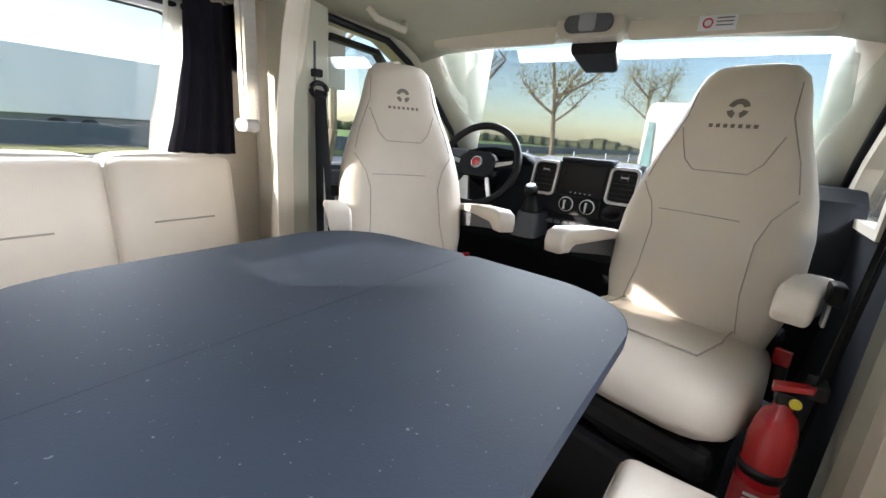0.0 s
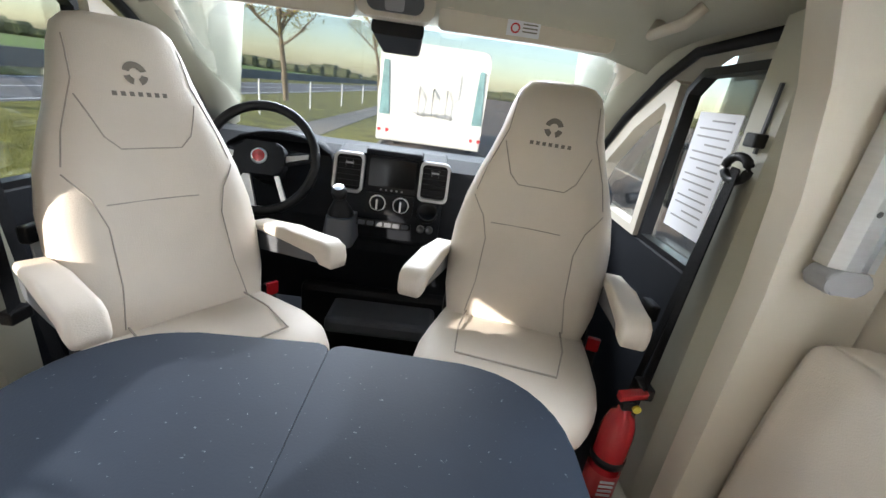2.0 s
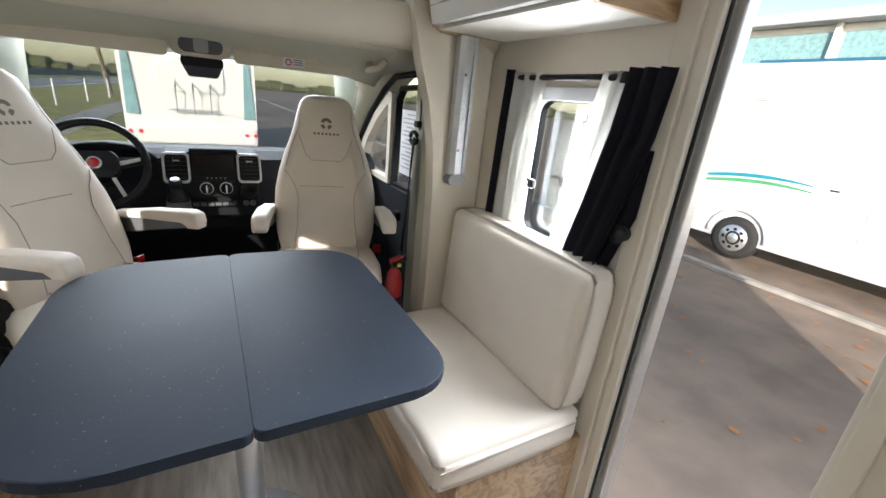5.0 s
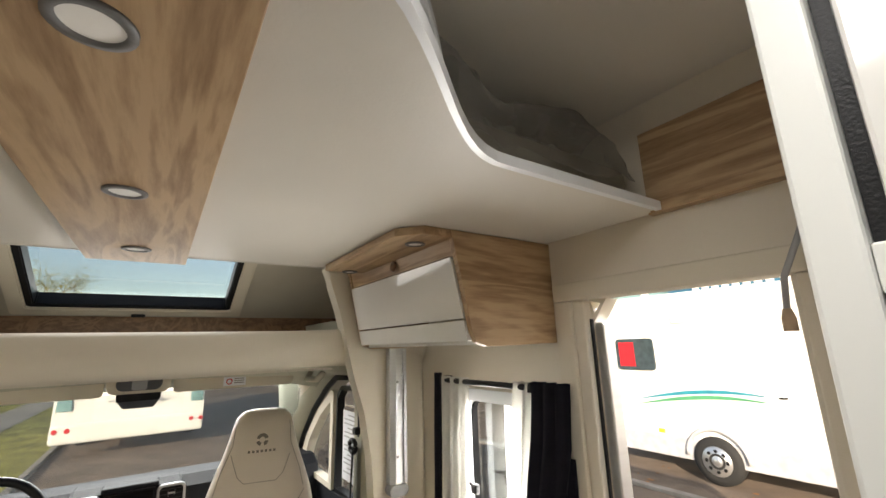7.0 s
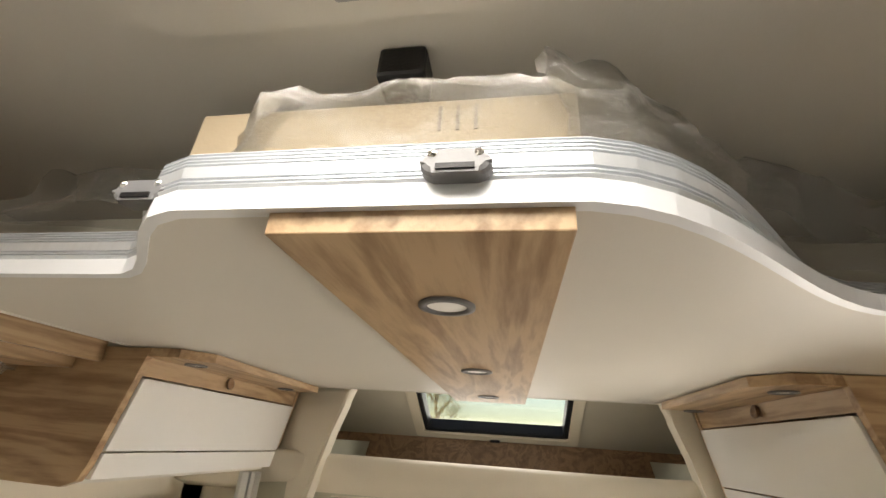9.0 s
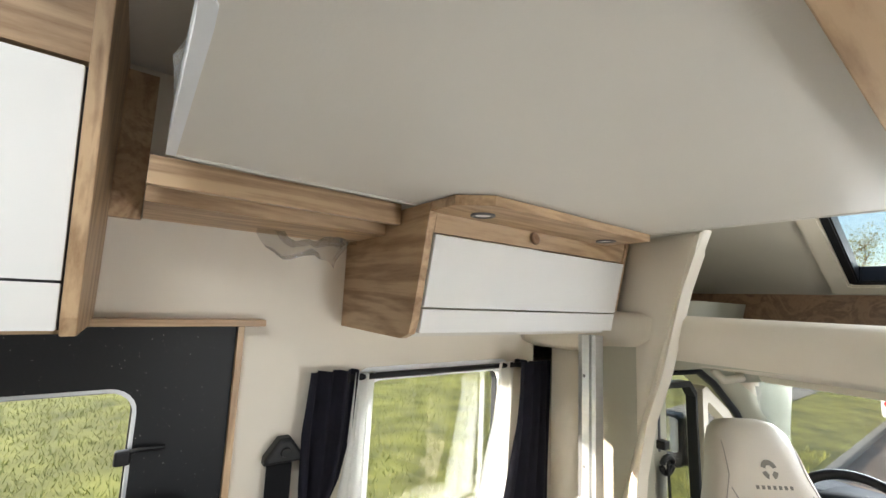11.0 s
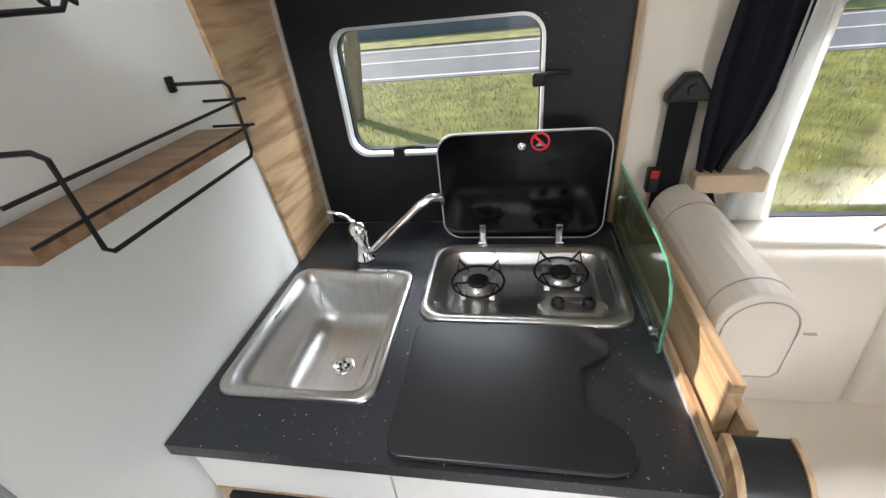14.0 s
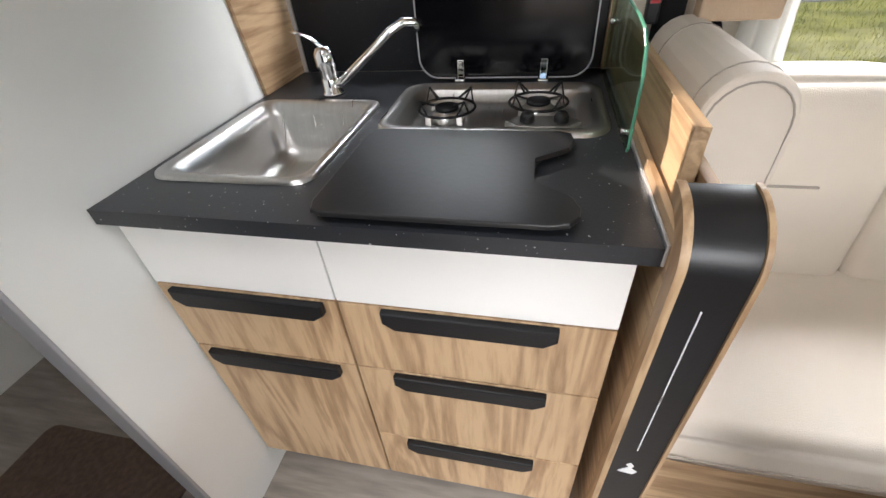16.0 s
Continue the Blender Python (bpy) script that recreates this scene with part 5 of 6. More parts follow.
ku = thing("kitchen_unit", "kitchen base unit with white and oak fronts and black grips", "kitchen unit", (-0.7, -0.36, 0.0))
part("carcass", box(WL + 0.005, -0.43, KY0 + 0.003, KY1 - 0.02, 0.10, 0.70), OAKZ, ku)
part("plinth", box(WL + 0.005, -0.455, KY0 + 0.003, KY1 - 0.02, 0.0, 0.099), DKGREY, ku)
part("left_fascia", box(-0.429, -0.411, KY0 + 0.004, -0.404, 0.716, 0.854, 0.0015), WHITE, ku, "white gloss fascia")
part("right_fascia", box(-0.429, -0.411, -0.401, KY1 - 0.016, 0.716, 0.854, 0.0015), WHITE, ku, "white gloss fascia")


def grip_front(name, y0, y1, z0, z1, gy0, gy1):
    d = part(name, box(-0.4295, -0.411, y0, y1, z0, z1, 0.0015), OAKZ, ku, "oak front")
    zt = z1 - 0.001
    part("handle", prism([(gy0, zt), (gy1, zt), (gy1, zt - 0.022), (gy1 - 0.020, zt - 0.037), (gy0 + 0.020, zt - 0.037), (gy0, zt - 0.022)], "yz", -0.4105, -0.396, 0.003), BLACK, d, "long black bevelled grip")


grip_front("drawer", KY0 + 0.004, -0.4045, 0.547, 0.712, -0.715, -0.425)
grip_front("door", KY0 + 0.004, -0.4045, 0.112, 0.543, -0.715, -0.435)
grip_front("drawer", -0.4005, KY1 - 0.016, 0.547, 0.712, -0.325, -0.054)
grip_front("drawer", -0.4005, KY1 - 0.016, 0.304, 0.543, -0.328, -0.058)
grip_front("drawer", -0.4005, KY1 - 0.016, 0.112, 0.300, -0.333, -0.064)

SX0, SX1, SY0, SY1 = -0.852, -0.484, -0.732, -0.438
HX0, HX1, HY0, HY1 = -0.958, -0.680, -0.407, 0.017
wt = thing("worktop", "black speckled kitchen worktop with square front edge", "worktop", (-0.7, -0.36, 0.856))
part("slab", holed("xy", WL + 0.008, KX, KY0 + 0.0, KY1, KZ, KZ - 0.026, [(SX0 + 0.015, SX1 - 0.015, SY0 + 0.015, SY1 - 0.015), (HX0 + 0.015, HX1 - 0.015, HY0 + 0.015, HY1 - 0.015)]), WORKTOP, wt)


def basin(name, parent, x0, x1, y0, y1, z, steps, r=0.035):
    """Pressed steel tray: stacked rounded outlines of (inset, drop)."""
    secs = [[(u, v, z + dz) for u, v in rounded(x0 + i, x1 - i, y0 + i, y1 - i, max(0.008, r - i * 0.25 + (0.02 if dz < -0.02 else 0)), 6)] for i, dz in steps]
    bm = loft(secs, cap=False)
    bm.faces.new([v for v in bm.verts if abs(v.co.z - (z + steps[-1][1])) < 1e-6][:28])
    return part(name, bm, STEEL, parent, "brushed steel", True)


sk = thing("kitchen_sink", "rectangular brushed steel sink with round drain", "sink", (-0.69, -0.59, 0.78))
basin("bowl", sk, SX0, SX1, SY0, SY1, KZ, [(-0.001, 0.0), (0.0, 0.005), (0.004, 0.007), (0.016, 0.006), (0.020, 0.001), (0.026, -0.004), (0.034, -0.02), (0.045, -0.085), (0.056, -0.105), (0.085, -0.114)])
dr = part("drain", lathe([(0.026, 0.0), (0.025, 0.003), (0.018, 0.0035), (0.016, 0.001), (0, 0.001)], (-0.655, -0.577, KZ - 0.1135)), CHROME, sk, "round drain", True)
for i in range(6):
    a = math.pi * i / 3
    part("drain_hole", lathe([(0.0035, 0), (0, 0.0006)], (-0.655 + 0.010 * math.cos(a), -0.577 + 0.010 * math.sin(a), KZ - 0.1115), (0, 0, 1), 8), BLACK, dr)
tp = thing("kitchen_tap", "chrome single-lever kitchen tap with swivel spout", "tap", (-0.905, -0.578, KZ))
part("body", lathe([(0.026, 0), (0.026, 0.006), (0.021, 0.01), (0.019, 0.055), (0.022, 0.062), (0.022, 0.09), (0.015, 0.102), (0, 0.105)], (-0.905, -0.578, KZ), (0, -0.05, 1)), CHROME, tp, "", True)
part("spout", tube([(-0.90, -0.565, KZ + 0.022), (-0.905, -0.55, KZ + 0.03), (-0.955, -0.44, KZ + 0.118), (-0.968, -0.41, KZ + 0.134), (-0.975, -0.388, KZ + 0.132), (-0.978, -0.378, KZ + 0.118)], 0.0105, 12), CHROME, tp, "", True)
part("lever", loft([[(-0.905 + a, y, z + b) for a, b in ((-w, 0), (0, 0.004), (w, 0), (0, -0.003))] for y, z, w in ((-0.578, KZ + 0.098, 0.012), (-0.60, KZ + 0.118, 0.011), (-0.63, KZ + 0.132, 0.009), (-0.648, KZ + 0.134, 0.008))]), CHROME, tp, "", True)
hb = thing("gas_hob", "two-burner steel gas hob with black pan supports", "hob", (-0.83, -0.2, KZ))
basin("tray", hb, HX0, HX1, HY0, HY1, KZ, [(-0.001, 0.0), (0.0, 0.006), (0.003, 0.009), (0.018, 0.010), (0.021, 0.005), (0.026, 0.004), (0.030, 0.0), (0.044, -0.02), (0.05, -0.024)], 0.05)
for bx, by in ((-0.815, -0.290), (-0.852, -0.108)):
    bn = part("burner", lathe([(0.036, 0), (0.036, 0.012), (0.030, 0.016), (0.026, 0.022), (0.0, 0.024)], (bx, by, KZ - 0.024)), STEEL, hb, "steel burner", True)
    part("burner_cap", lathe([(0.024, 0), (0.024, 0.006), (0.018, 0.008), (0, 0.008)], (bx, by, KZ - 0.0005)), BLACK, bn, "black burner cap", True)
    ps = part("pan_support", tube([(bx + 0.058 * math.cos(a), by + 0.058 * math.sin(a), KZ + 0.002) for a in (2 * math.pi * i / 24 for i in range(24))], 0.0028, 6, closed=True), BLACK, hb, "black wire pan support", True)
    for i in range(4):
        a = math.pi / 4 + math.pi / 2 * i
        c, s = math.cos(a), math.sin(a)
        for d in (-0.25, 0.25):
            part("wire", tube([(bx + 0.030 * c, by + 0.030 * s, KZ + 0.014), (bx + 0.062 * math.cos(a), by + 0.062 * math.sin(a), KZ + 0.028), (bx + 0.058 * math.cos(a + d), by + 0.058 * math.sin(a + d), KZ + 0.002)], 0.0024, 6), BLACK, ps)
        part("clip", box(bx + 0.045 * c - 0.006, bx + 0.045 * c + 0.006, by + 0.045 * s - 0.006, by + 0.045 * s + 0.006, KZ - 0.022, KZ - 0.004, 0.001), STEEL, ps)
cp = part("control_panel", prism(rounded(-0.760, -0.712, -0.165, -0.030, 0.022), "xy", KZ - 0.023, KZ + 0.007, 0.008), STEEL, hb, "raised control panel")
for y in (-0.125, -0.066):
    part("knob", lathe([(0.013, 0), (0.013, 0.010), (0.010, 0.016), (0, 0.017)], (-0.735, y, KZ + 0.007), (0.25, 0, 1), 16), BLACK, hb, "black hob knob", True)
lid = thing("hob_lid", "raised black glass hob cover with chrome hinges", "hob cover", (-0.98, -0.19, KZ))
part("glass_panel", prism(rounded(-0.385, -0.002, KZ + 0.012, 1.160, 0.045, 8), "yz", -0.990, -0.984, 0.001), BLACKGLASS, lid)
part("rim", ring(rounded(-0.387, 0.0, KZ + 0.010, 1.162, 0.046, 8), rounded(-0.384, -0.003, KZ + 0.013, 1.159, 0.044, 8), "yz", -0.991, -0.983), GREY, lid, "pale glass edge")
for y in (-0.288, -0.102):
    h = part("hinge", box(-0.983, -0.977, y - 0.008, y + 0.008, KZ + 0.01, KZ + 0.052, 0.002), CHROME, lid, "chrome hinge")
    part("hinge_foot", box(-0.978, -0.955, y - 0.011, y + 0.011, KZ + 0.009, KZ + 0.016, 0.002), CHROME, h)
part("stud", lathe([(0.010, 0), (0.009, 0.004), (0, 0.005)], (-0.983, -0.195, 1.129), (1, 0, 0), 16), CHROME, lid, "round chrome stud", True)
c0 = (-0.155, 1.138)
part("sign_ring", ring([(c0[0] + 0.021 * math.cos(a), c0[1] + 0.021 * math.sin(a)) for a in (2 * math.pi * i / 24 for i in range(24))], [(c0[0] + 0.0165 * math.cos(a), c0[1] + 0.0165 * math.sin(a)) for a in (2 * math.pi * i / 24 for i in range(24))], "yz", -0.9835, -0.9825), REDPRINT, lid, "red warning ring")
part("sign_bar", prism([(c0[0] - 0.014, c0[1] + 0.010), (c0[0] - 0.010, c0[1] + 0.014), (c0[0] + 0.014, c0[1] - 0.010), (c0[0] + 0.010, c0[1] - 0.014)], "yz", -0.9835, -0.982), REDPRINT, lid)
part("sign_symbol", prism([(c0[0] - 0.011, c0[1] - 0.010), (c0[0] + 0.011, c0[1] - 0.010), (c0[0] + 0.008, c0[1] - 0.005), (c0[0] + 0.001, c0[1] + 0.002), (c0[0] - 0.004, c0[1] - 0.004)], "yz", -0.9835, -0.9828), GREY, lid)
cbd = thing("chopping_board", "matt black hob cover board with side notch on the worktop", "board", (-0.55, -0.23, KZ))
# outline in (x, y): front edge nearest the room
raw = [(-0.690, -0.372), (-0.690, -0.070), (-0.682, -0.052), (-0.655, -0.048), (-0.625, -0.056), (-0.610, -0.078), (-0.590, -0.108), (-0.520, -0.108), (-0.500, -0.080), (-0.487, -0.058), (-0.460, -0.048), (-0.440, -0.050), (-0.424, -0.062), (-0.418, -0.085), (-0.418, -0.372), (-0.424, -0.388), (-0.445, -0.395), (-0.665, -0.395), (-0.684, -0.388)]
part("board", prism([(x + 0.026, y) for x, y in raw], "xy", KZ + 0.011, KZ + 0.019, 0.002), MATBLACK, cbd)
for x, y in ((-0.64, -0.37), (-0.64, -0.08), (-0.42, -0.37), (-0.42, -0.08)):
    part("foot", lathe([(0.008, 0), (0.008, 0.0105)], (x, y, KZ + 0.0005), (0, 0, 1), 12), BLACK, cbd)
gs = thing("glass_screen", "clear green-edged glass splash screen beside the hob", "glass screen", (-0.8, 0.03, KZ))
gp = [(-1.02, KZ + 0.008), (-0.618, KZ + 0.008), (-0.612, KZ + 0.014), (-0.618, KZ + 0.115), (-0.635, KZ + 0.150), (-0.665, KZ + 0.165), (-0.72, KZ + 0.172), (-1.02, KZ + 0.185)]
g = part("pane", prism(gp, "xz", 0.026, 0.031), GREENGLASS, gs)
g.visible_shadow = False
part("polished_edge", tube([(x, 0.0285, z) for x, z in gp[1:]], 0.0026, 6), GREENEDGE, gs, "green polished edge")
for x, z in ((-0.66, KZ + 0.02), (-0.98, KZ + 0.12)):
    part("clamp", lathe([(0.007, 0), (0.007, 0.014), (0, 0.015)], (x, 0.022, z), (0, 1, 0), 12), CHROME, gs, "", True)

# oak divider and black end post between kitchen and bench
dv = thing("kitchen_divider", "oak divider between kitchen and bench with raised board", "divider", (-0.7, 0.07, 0.0))
part("lower_board", prism([(WL + 0.002, 0.0), (-0.381, 0.0), (-0.381, 0.90), (WL + 0.002, 0.90)], "xz", 0.0462, 0.0555, 0.001), OAKX, dv)
part("seam_strip", box(WL + 0.022, KX, 0.0415, 0.0455, 0.855, 0.886, 0.001), ALU, dv, "aluminium joint strip")
part("raised_board", box(WL + 0.002, -0.475, 0.062, 0.080, 0.30, 0.985, 0.001), OAKX, dv)
part("back_board", box(WL + 0.002, -0.45, 0.084, 0.099, 0.30, 0.93, 0.001), OAKX, dv)
po = thing("end_post", "black curved end post with oak edges beside the kitchen", "post", (-0.39, 0.075, 0.0))


def post_band(name, y0, y1, grow, mat, lab):
    cx, cz, r = -0.430, 0.866, 0.072 + grow
    outer = [(cx - 0.006, cz + r)] + [(cx + r * math.sin(a), cz + r * math.cos(a)) for a in (math.pi / 2 * i / 28 for i in range(29))] + [(cx + r, 0.0)]
    ri = 0.05
    inner = [(cx + ri, 0.0)] + [(cx + ri * math.sin(a), cz + ri * math.cos(a)) for a in (math.pi / 2 * (10 - i) / 10 for i in range(11))] + [(cx - 0.006, cz + ri)]
    return part(name, prism(outer + inner, "xz", y0, y1), mat, po, lab, False)


post_band("black_face", 0.0565, 0.1235, 0.0, MATBLACK, "black curved face")
post_band("oak_edge", 0.046, 0.056, 0.003, OAKZ, "oak edge band")
post_band("oak_edge", 0.124, 0.130, 0.003, OAKZ, "oak edge band")
part("line_inlay", box(-0.3582, -0.3565, 0.086, 0.0875, 0.64, 0.82), WHITEPRINT, po, "thin white line")
part("line_inlay", box(-0.3582, -0.3565, 0.086, 0.0875, 0.50, 0.65), WHITEPRINT, po, "thin white line")
part("emblem", prism([(0.070, 0.425), (0.094, 0.420), (0.100, 0.430), (0.090, 0.438), (0.092, 0.448), (0.086, 0.456), (0.080, 0.450), (0.085, 0.442), (0.078, 0.434)], "yz", -0.3582, -0.3565), WHITEPRINT, po, "small white emblem")

# kitchen overhead cabinet
kc = thing("kitchen_cabinet", "white gloss kitchen overhead cabinet framed in oak", "overhead cabinet", (-0.95, -0.5, 1.51))


def kx(z):
    return -0.822 + (z - 1.515) * 0.30


part("side_panel", prism([(WL, 1.512), (kx(1.512) + 0.008, 1.512), (kx(1.54) + 0.016, 1.54), (kx(2.06) + 0.014, CEILZ - 0.003), (WL, CEILZ - 0.003)], "xz", -0.255, -0.235, 0.002), OAKZ, kc, "oak side panel")
part("bottom", box(WL, kx(1.515) - 0.01, -0.744, -0.256, 1.514, 1.528), OAKY, kc)
part("top_rail", prism([(kx(1.885), 1.885), (kx(2.06), CEILZ - 0.003), (kx(2.06) - 0.02, CEILZ - 0.003), (kx(1.885) - 0.02, 1.885)], "xz", -0.744, -0.2555), OAKY, kc, "oak top rail")
for nm, z0, z1 in (("door", 1.592, 1.878), ("lower_flap", 1.520, 1.588)):
    part(nm, prism([(kx(z0) + 0.004, z0), (kx(z1) + 0.004, z1), (kx(z1) - 0.016, z1), (kx(z0) - 0.016, z0)], "xz", -0.738, -0.259, 0.002), WHITE, kc, "white gloss front")
part("shadow_gap", prism([(kx(1.52) - 0.005, 1.52), (kx(1.88) - 0.005, 1.88), (kx(1.88) - 0.018, 1.88), (kx(1.52) - 0.018, 1.52)], "xz", -0.743, -0.2558), BLACK, kc)
part("left_edge", prism([(kx(1.515) - 0.0, 1.515), (kx(2.06), CEILZ - 0.003), (kx(2.06) - 0.02, CEILZ - 0.003), (kx(1.515) - 0.02, 1.515)], "xz", -0.7445, -0.7385), OAKZ, kc)

# wire shelves on the partition
for xa, xr, xl, xb, z0 in ((-0.728, -0.698, -0.398, -0.345, 1.272), (-0.538, -0.498, -0.198, -0.150, 1.497)):
    sh = thing("wire_shelf", "oak wall shelf in a black wire frame", "shelf", (xr, -0.7, z0), "wire wall shelves")
    y0, y1 = -0.755, -0.655
    part("board", box(xa, xb, y0 + 0.002, y1, z0 - 0.016, z0, 0.002), WALNUT, sh, "oak board")
    zt, zb, yf = z0 + 0.078, z0 - 0.038, y1 + 0.012
    loop = [(xr - 0.012, y0, zt), (xr - 0.003, yf - 0.01, zt), (xr, yf, zt - 0.008), (xr, yf, zb + 0.008), (xr + 0.008, yf, zb), (xl - 0.008, yf, zb), (xl, yf, zb + 0.008), (xl, yf, zt - 0.008), (xl + 0.003, yf - 0.01, zt), (xl + 0.012, y0, zt)]
    part("wire_loop", tube(loop, 0.0030, 8), BLACK, sh, "black bent wire loop", True)
    for x in (xr - 0.012, xl + 0.012):
        part("wall_plate", box(x - 0.006, x + 0.006, y0, y0 + 0.008, zt - 0.012, zt + 0.012, 0.002), BLACK, sh)
    for dz in (0.046, 0.004):
        part("rail", tube([(xa - 0.004, y1 + 0.006, z0 + dz), (xb, y1 + 0.006, z0 + dz)], 0.0024, 8), BLACK, sh, "black wire rail")
        part("end_rail", tube([(xa, y0 + 0.035, z0 + dz), (xa, y1 + 0.012, z0 + dz)], 0.0024, 8), BLACK, sh)
    if z0 > 1.4:
        for x in (xa + 0.022, xa + 0.052):
            part("hook", tube([(x, y1 + 0.004, z0 - 0.012), (x, y1 + 0.006, z0 - 0.026), (x + 0.006, y1 + 0.010, z0 - 0.034), (x + 0.014, y1 + 0.012, z0 - 0.030), (x + 0.016, y1 + 0.012, z0 - 0.022)], 0.0024, 6), BLACK, sh, "black wire hook")

# ---- tall column behind the door, rear of the van ----
tc = thing("tall_cabinet", "white tall cabinet with dark fridge recess beside the door", "tall cabinet", (0.85, -0.7, 0))
part("carcass", box(0.55, WR - 0.002, -1.10, -0.43, 0.0, CEILZ - 0.003), CREAM, tc)
part("edge_post", box(0.522, 0.549, -0.437, -0.402, 0.0, CEILZ - 0.003, 0.004), WHITEPANEL, tc, "white edge profile")
part("door", box(0.531, 0.549, -1.09, -0.450, 1.575, CEILZ - 0.02, 0.004), WHITE, tc, "white gloss upper door")
part("door_gap", box(0.541, 0.5495, -0.4495, -0.4375, 0.3, CEILZ - 0.02), BLACK, tc, "dark gap beside the door")
part("rail", box(0.526, 0.549, -1.09, -0.4375, 1.535, 1.57, 0.002), WHITEPANEL, tc)
part("fridge_door", box(0.533, 0.549, -1.09, -0.4505, 0.35, 1.53, 0.003), SCREEN, tc, "black fridge door")
part("oak_edge", box(0.55, 0.59, -0.4295, -0.412, 0.0, 1.70, 0.002), OAKZ, tc, "oak edge strip")
cbx = thing("cable", "loose grey cable hanging by the door", "cable", (0.75, -0.36, 1.6))
part("lead", tube([(0.80, -0.41, 2.04), (0.79, -0.38, 1.95), (0.78, -0.365, 1.85), (0.785, -0.37, 1.76), (0.80, -0.385, 1.68), (0.80, -0.40, 1.60), (0.79, -0.415, 1.52)], 0.006, 8), GREY, cbx, "", True)
part("plug_lead", tube([(0.98, -0.31, 1.72), (0.96, -0.29, 1.66), (0.95, -0.265, 1.60), (0.95, -0.26, 1.55)], 0.005, 8), GREY, cbx, "", True)
part("plug", lathe([(0.006, 0), (0.010, 0.015), (0.010, 0.035)], (0.95, -0.26, 1.55), (0, 0, -1), 12), TAPE, cbx, "", True)
skt = thing("wall_socket_panel", "black socket panel with grey sockets on the wall by the door", "socket panel", (WR, -0.31, 1.58))
part("plate", box(WR - 0.012, WR - 0.001, -0.328, -0.280, 1.58, 1.775, 0.003), BLACK, skt)
for z in (1.62, 1.675, 1.73):
    part("socket", lathe([(0.016, 0), (0.016, 0.004), (0.012, 0.006), (0.010, 0.002), (0, 0.002)], (WR - 0.012, -0.304, z), (-1, 0, 0), 18), GREY, skt, "grey-ringed socket", True)
# rear of the van
structure("rear_partition", box(WL, 0.2, -1.9, -1.86, 0, CEILZ), WHITEPANEL, "grey-white bathroom partition", "partition")
rg = thing("rug", "brown woven mat on the floor", "rug", (-0.1, -1.15, 0.0))
part("mat", prism(rounded(-0.40, 0.15, -1.55, -0.98, 0.03), "xy", 0.001, 0.012, 0.003), RUG, rg)
rc = thing("rear_cabinet", "low dark oak cabinet at the rear", "cabinet", (-0.7, -1.5, 0))
part("body", box(-1.09, -0.62, -1.85, -1.25, 0.15, 0.9, 0.004), WALNUT, rc)
part("plinth", box(-1.09, -0.66, -1.85, -1.28, 0.0, 0.149), DKGREY, rc)

# ---- outside ----
GZ = -0.62
GRASS = material("rough_grass", (0.22, 0.215, 0.05), 0.9, spread=0.45, scale=1.6, bump=1.0, bump_scale=30)
FIELD = material("far_green_field", (0.16, 0.26, 0.05), 0.9, spread=0.25, scale=0.2, bump=0.4, bump_scale=8)
ASPHALT = material("brown_grey_asphalt", (0.19, 0.145, 0.110), 0.9, spread=0.25, scale=2, bump=0.6, bump_scale=90)
ROADMAT = material("grey_road", (0.17, 0.17, 0.18), 0.85, spread=0.15, scale=1.0, bump=0.3, bump_scale=50)
KERB = material("concrete_kerb", (0.30, 0.28, 0.25), 0.9, spread=0.2, scale=5, bump=0.5, bump_scale=60)
BODY = material("white_vehicle_paint", (0.82, 0.82, 0.80), 0.25, spread=0.03, scale=2, bump=0.02, bump_scale=30, coat=0.5)
SKIRT = material("light_grey_skirt", (0.5, 0.5, 0.52), 0.45, bump=0.05)
TINT = material("dark_tinted_pane", (0.05, 0.07, 0.08), 0.06, spread=0.2, bump=0)
TEAL = material("teal_glass", (0.22, 0.38, 0.40), 0.1, spread=0.2, bump=0)
TYRE = material("black_tyre", (0.02, 0.02, 0.02), 0.8, bump=0.3)
BARK = material("pale_bark", (0.20, 0.16, 0.11), 0.9, spread=0.35, scale=12, bump=1.0, bump_scale=40, stretch=(1, 1, 0.3))
LEAF = material("yellow_green_leaves", (0.30, 0.26, 0.035), 0.7, spread=0.4, scale=3, bump=0)
DRYLEAF = material("fallen_brown_leaves", (0.30, 0.13, 0.04), 0.8, spread=0.4, scale=9, bump=0)
FENCE = material("grey_barrier", (0.12, 0.14, 0.15), 0.7, spread=0.15, bump=0.1)
BLADE = material("grass_blades", (0.25, 0.25, 0.06), 0.8, spread=0.5, scale=0.9, bump=0)

structure("ground", box(-900, 900, -900, 900, GZ - 0.3, GZ), ASPHALT, "brown grey asphalt yard with dry leaves", "ground")
structure("grass_verge", box(-10.9, -1.7, -120, 160, GZ - 0.05, GZ + 0.05), GRASS, "rough sunlit grass verge beside the yard", "grass")
structure("road", box(-17.5, -11.2, -400, 400, GZ - 0.05, GZ + 0.012), ROADMAT, "grey two-lane road beyond the verge", "road")
for x in (-11.6, -14.3, -17.1):
    structure("road_marking", box(x - 0.07, x + 0.07, -200, 200, GZ + 0.0125, GZ + 0.0165), WHITEPRINT, "white road marking line", "road marking")
structure("far_verge", box(-21, -17.8, -400, 400, GZ - 0.05, GZ + 0.05), GRASS, "grass verge beyond the road", "grass")
structure("barrier", box(-22.4, -22.0, -400, 400, GZ, GZ + 0.9), FENCE, "long dark roadside barrier", "barrier")
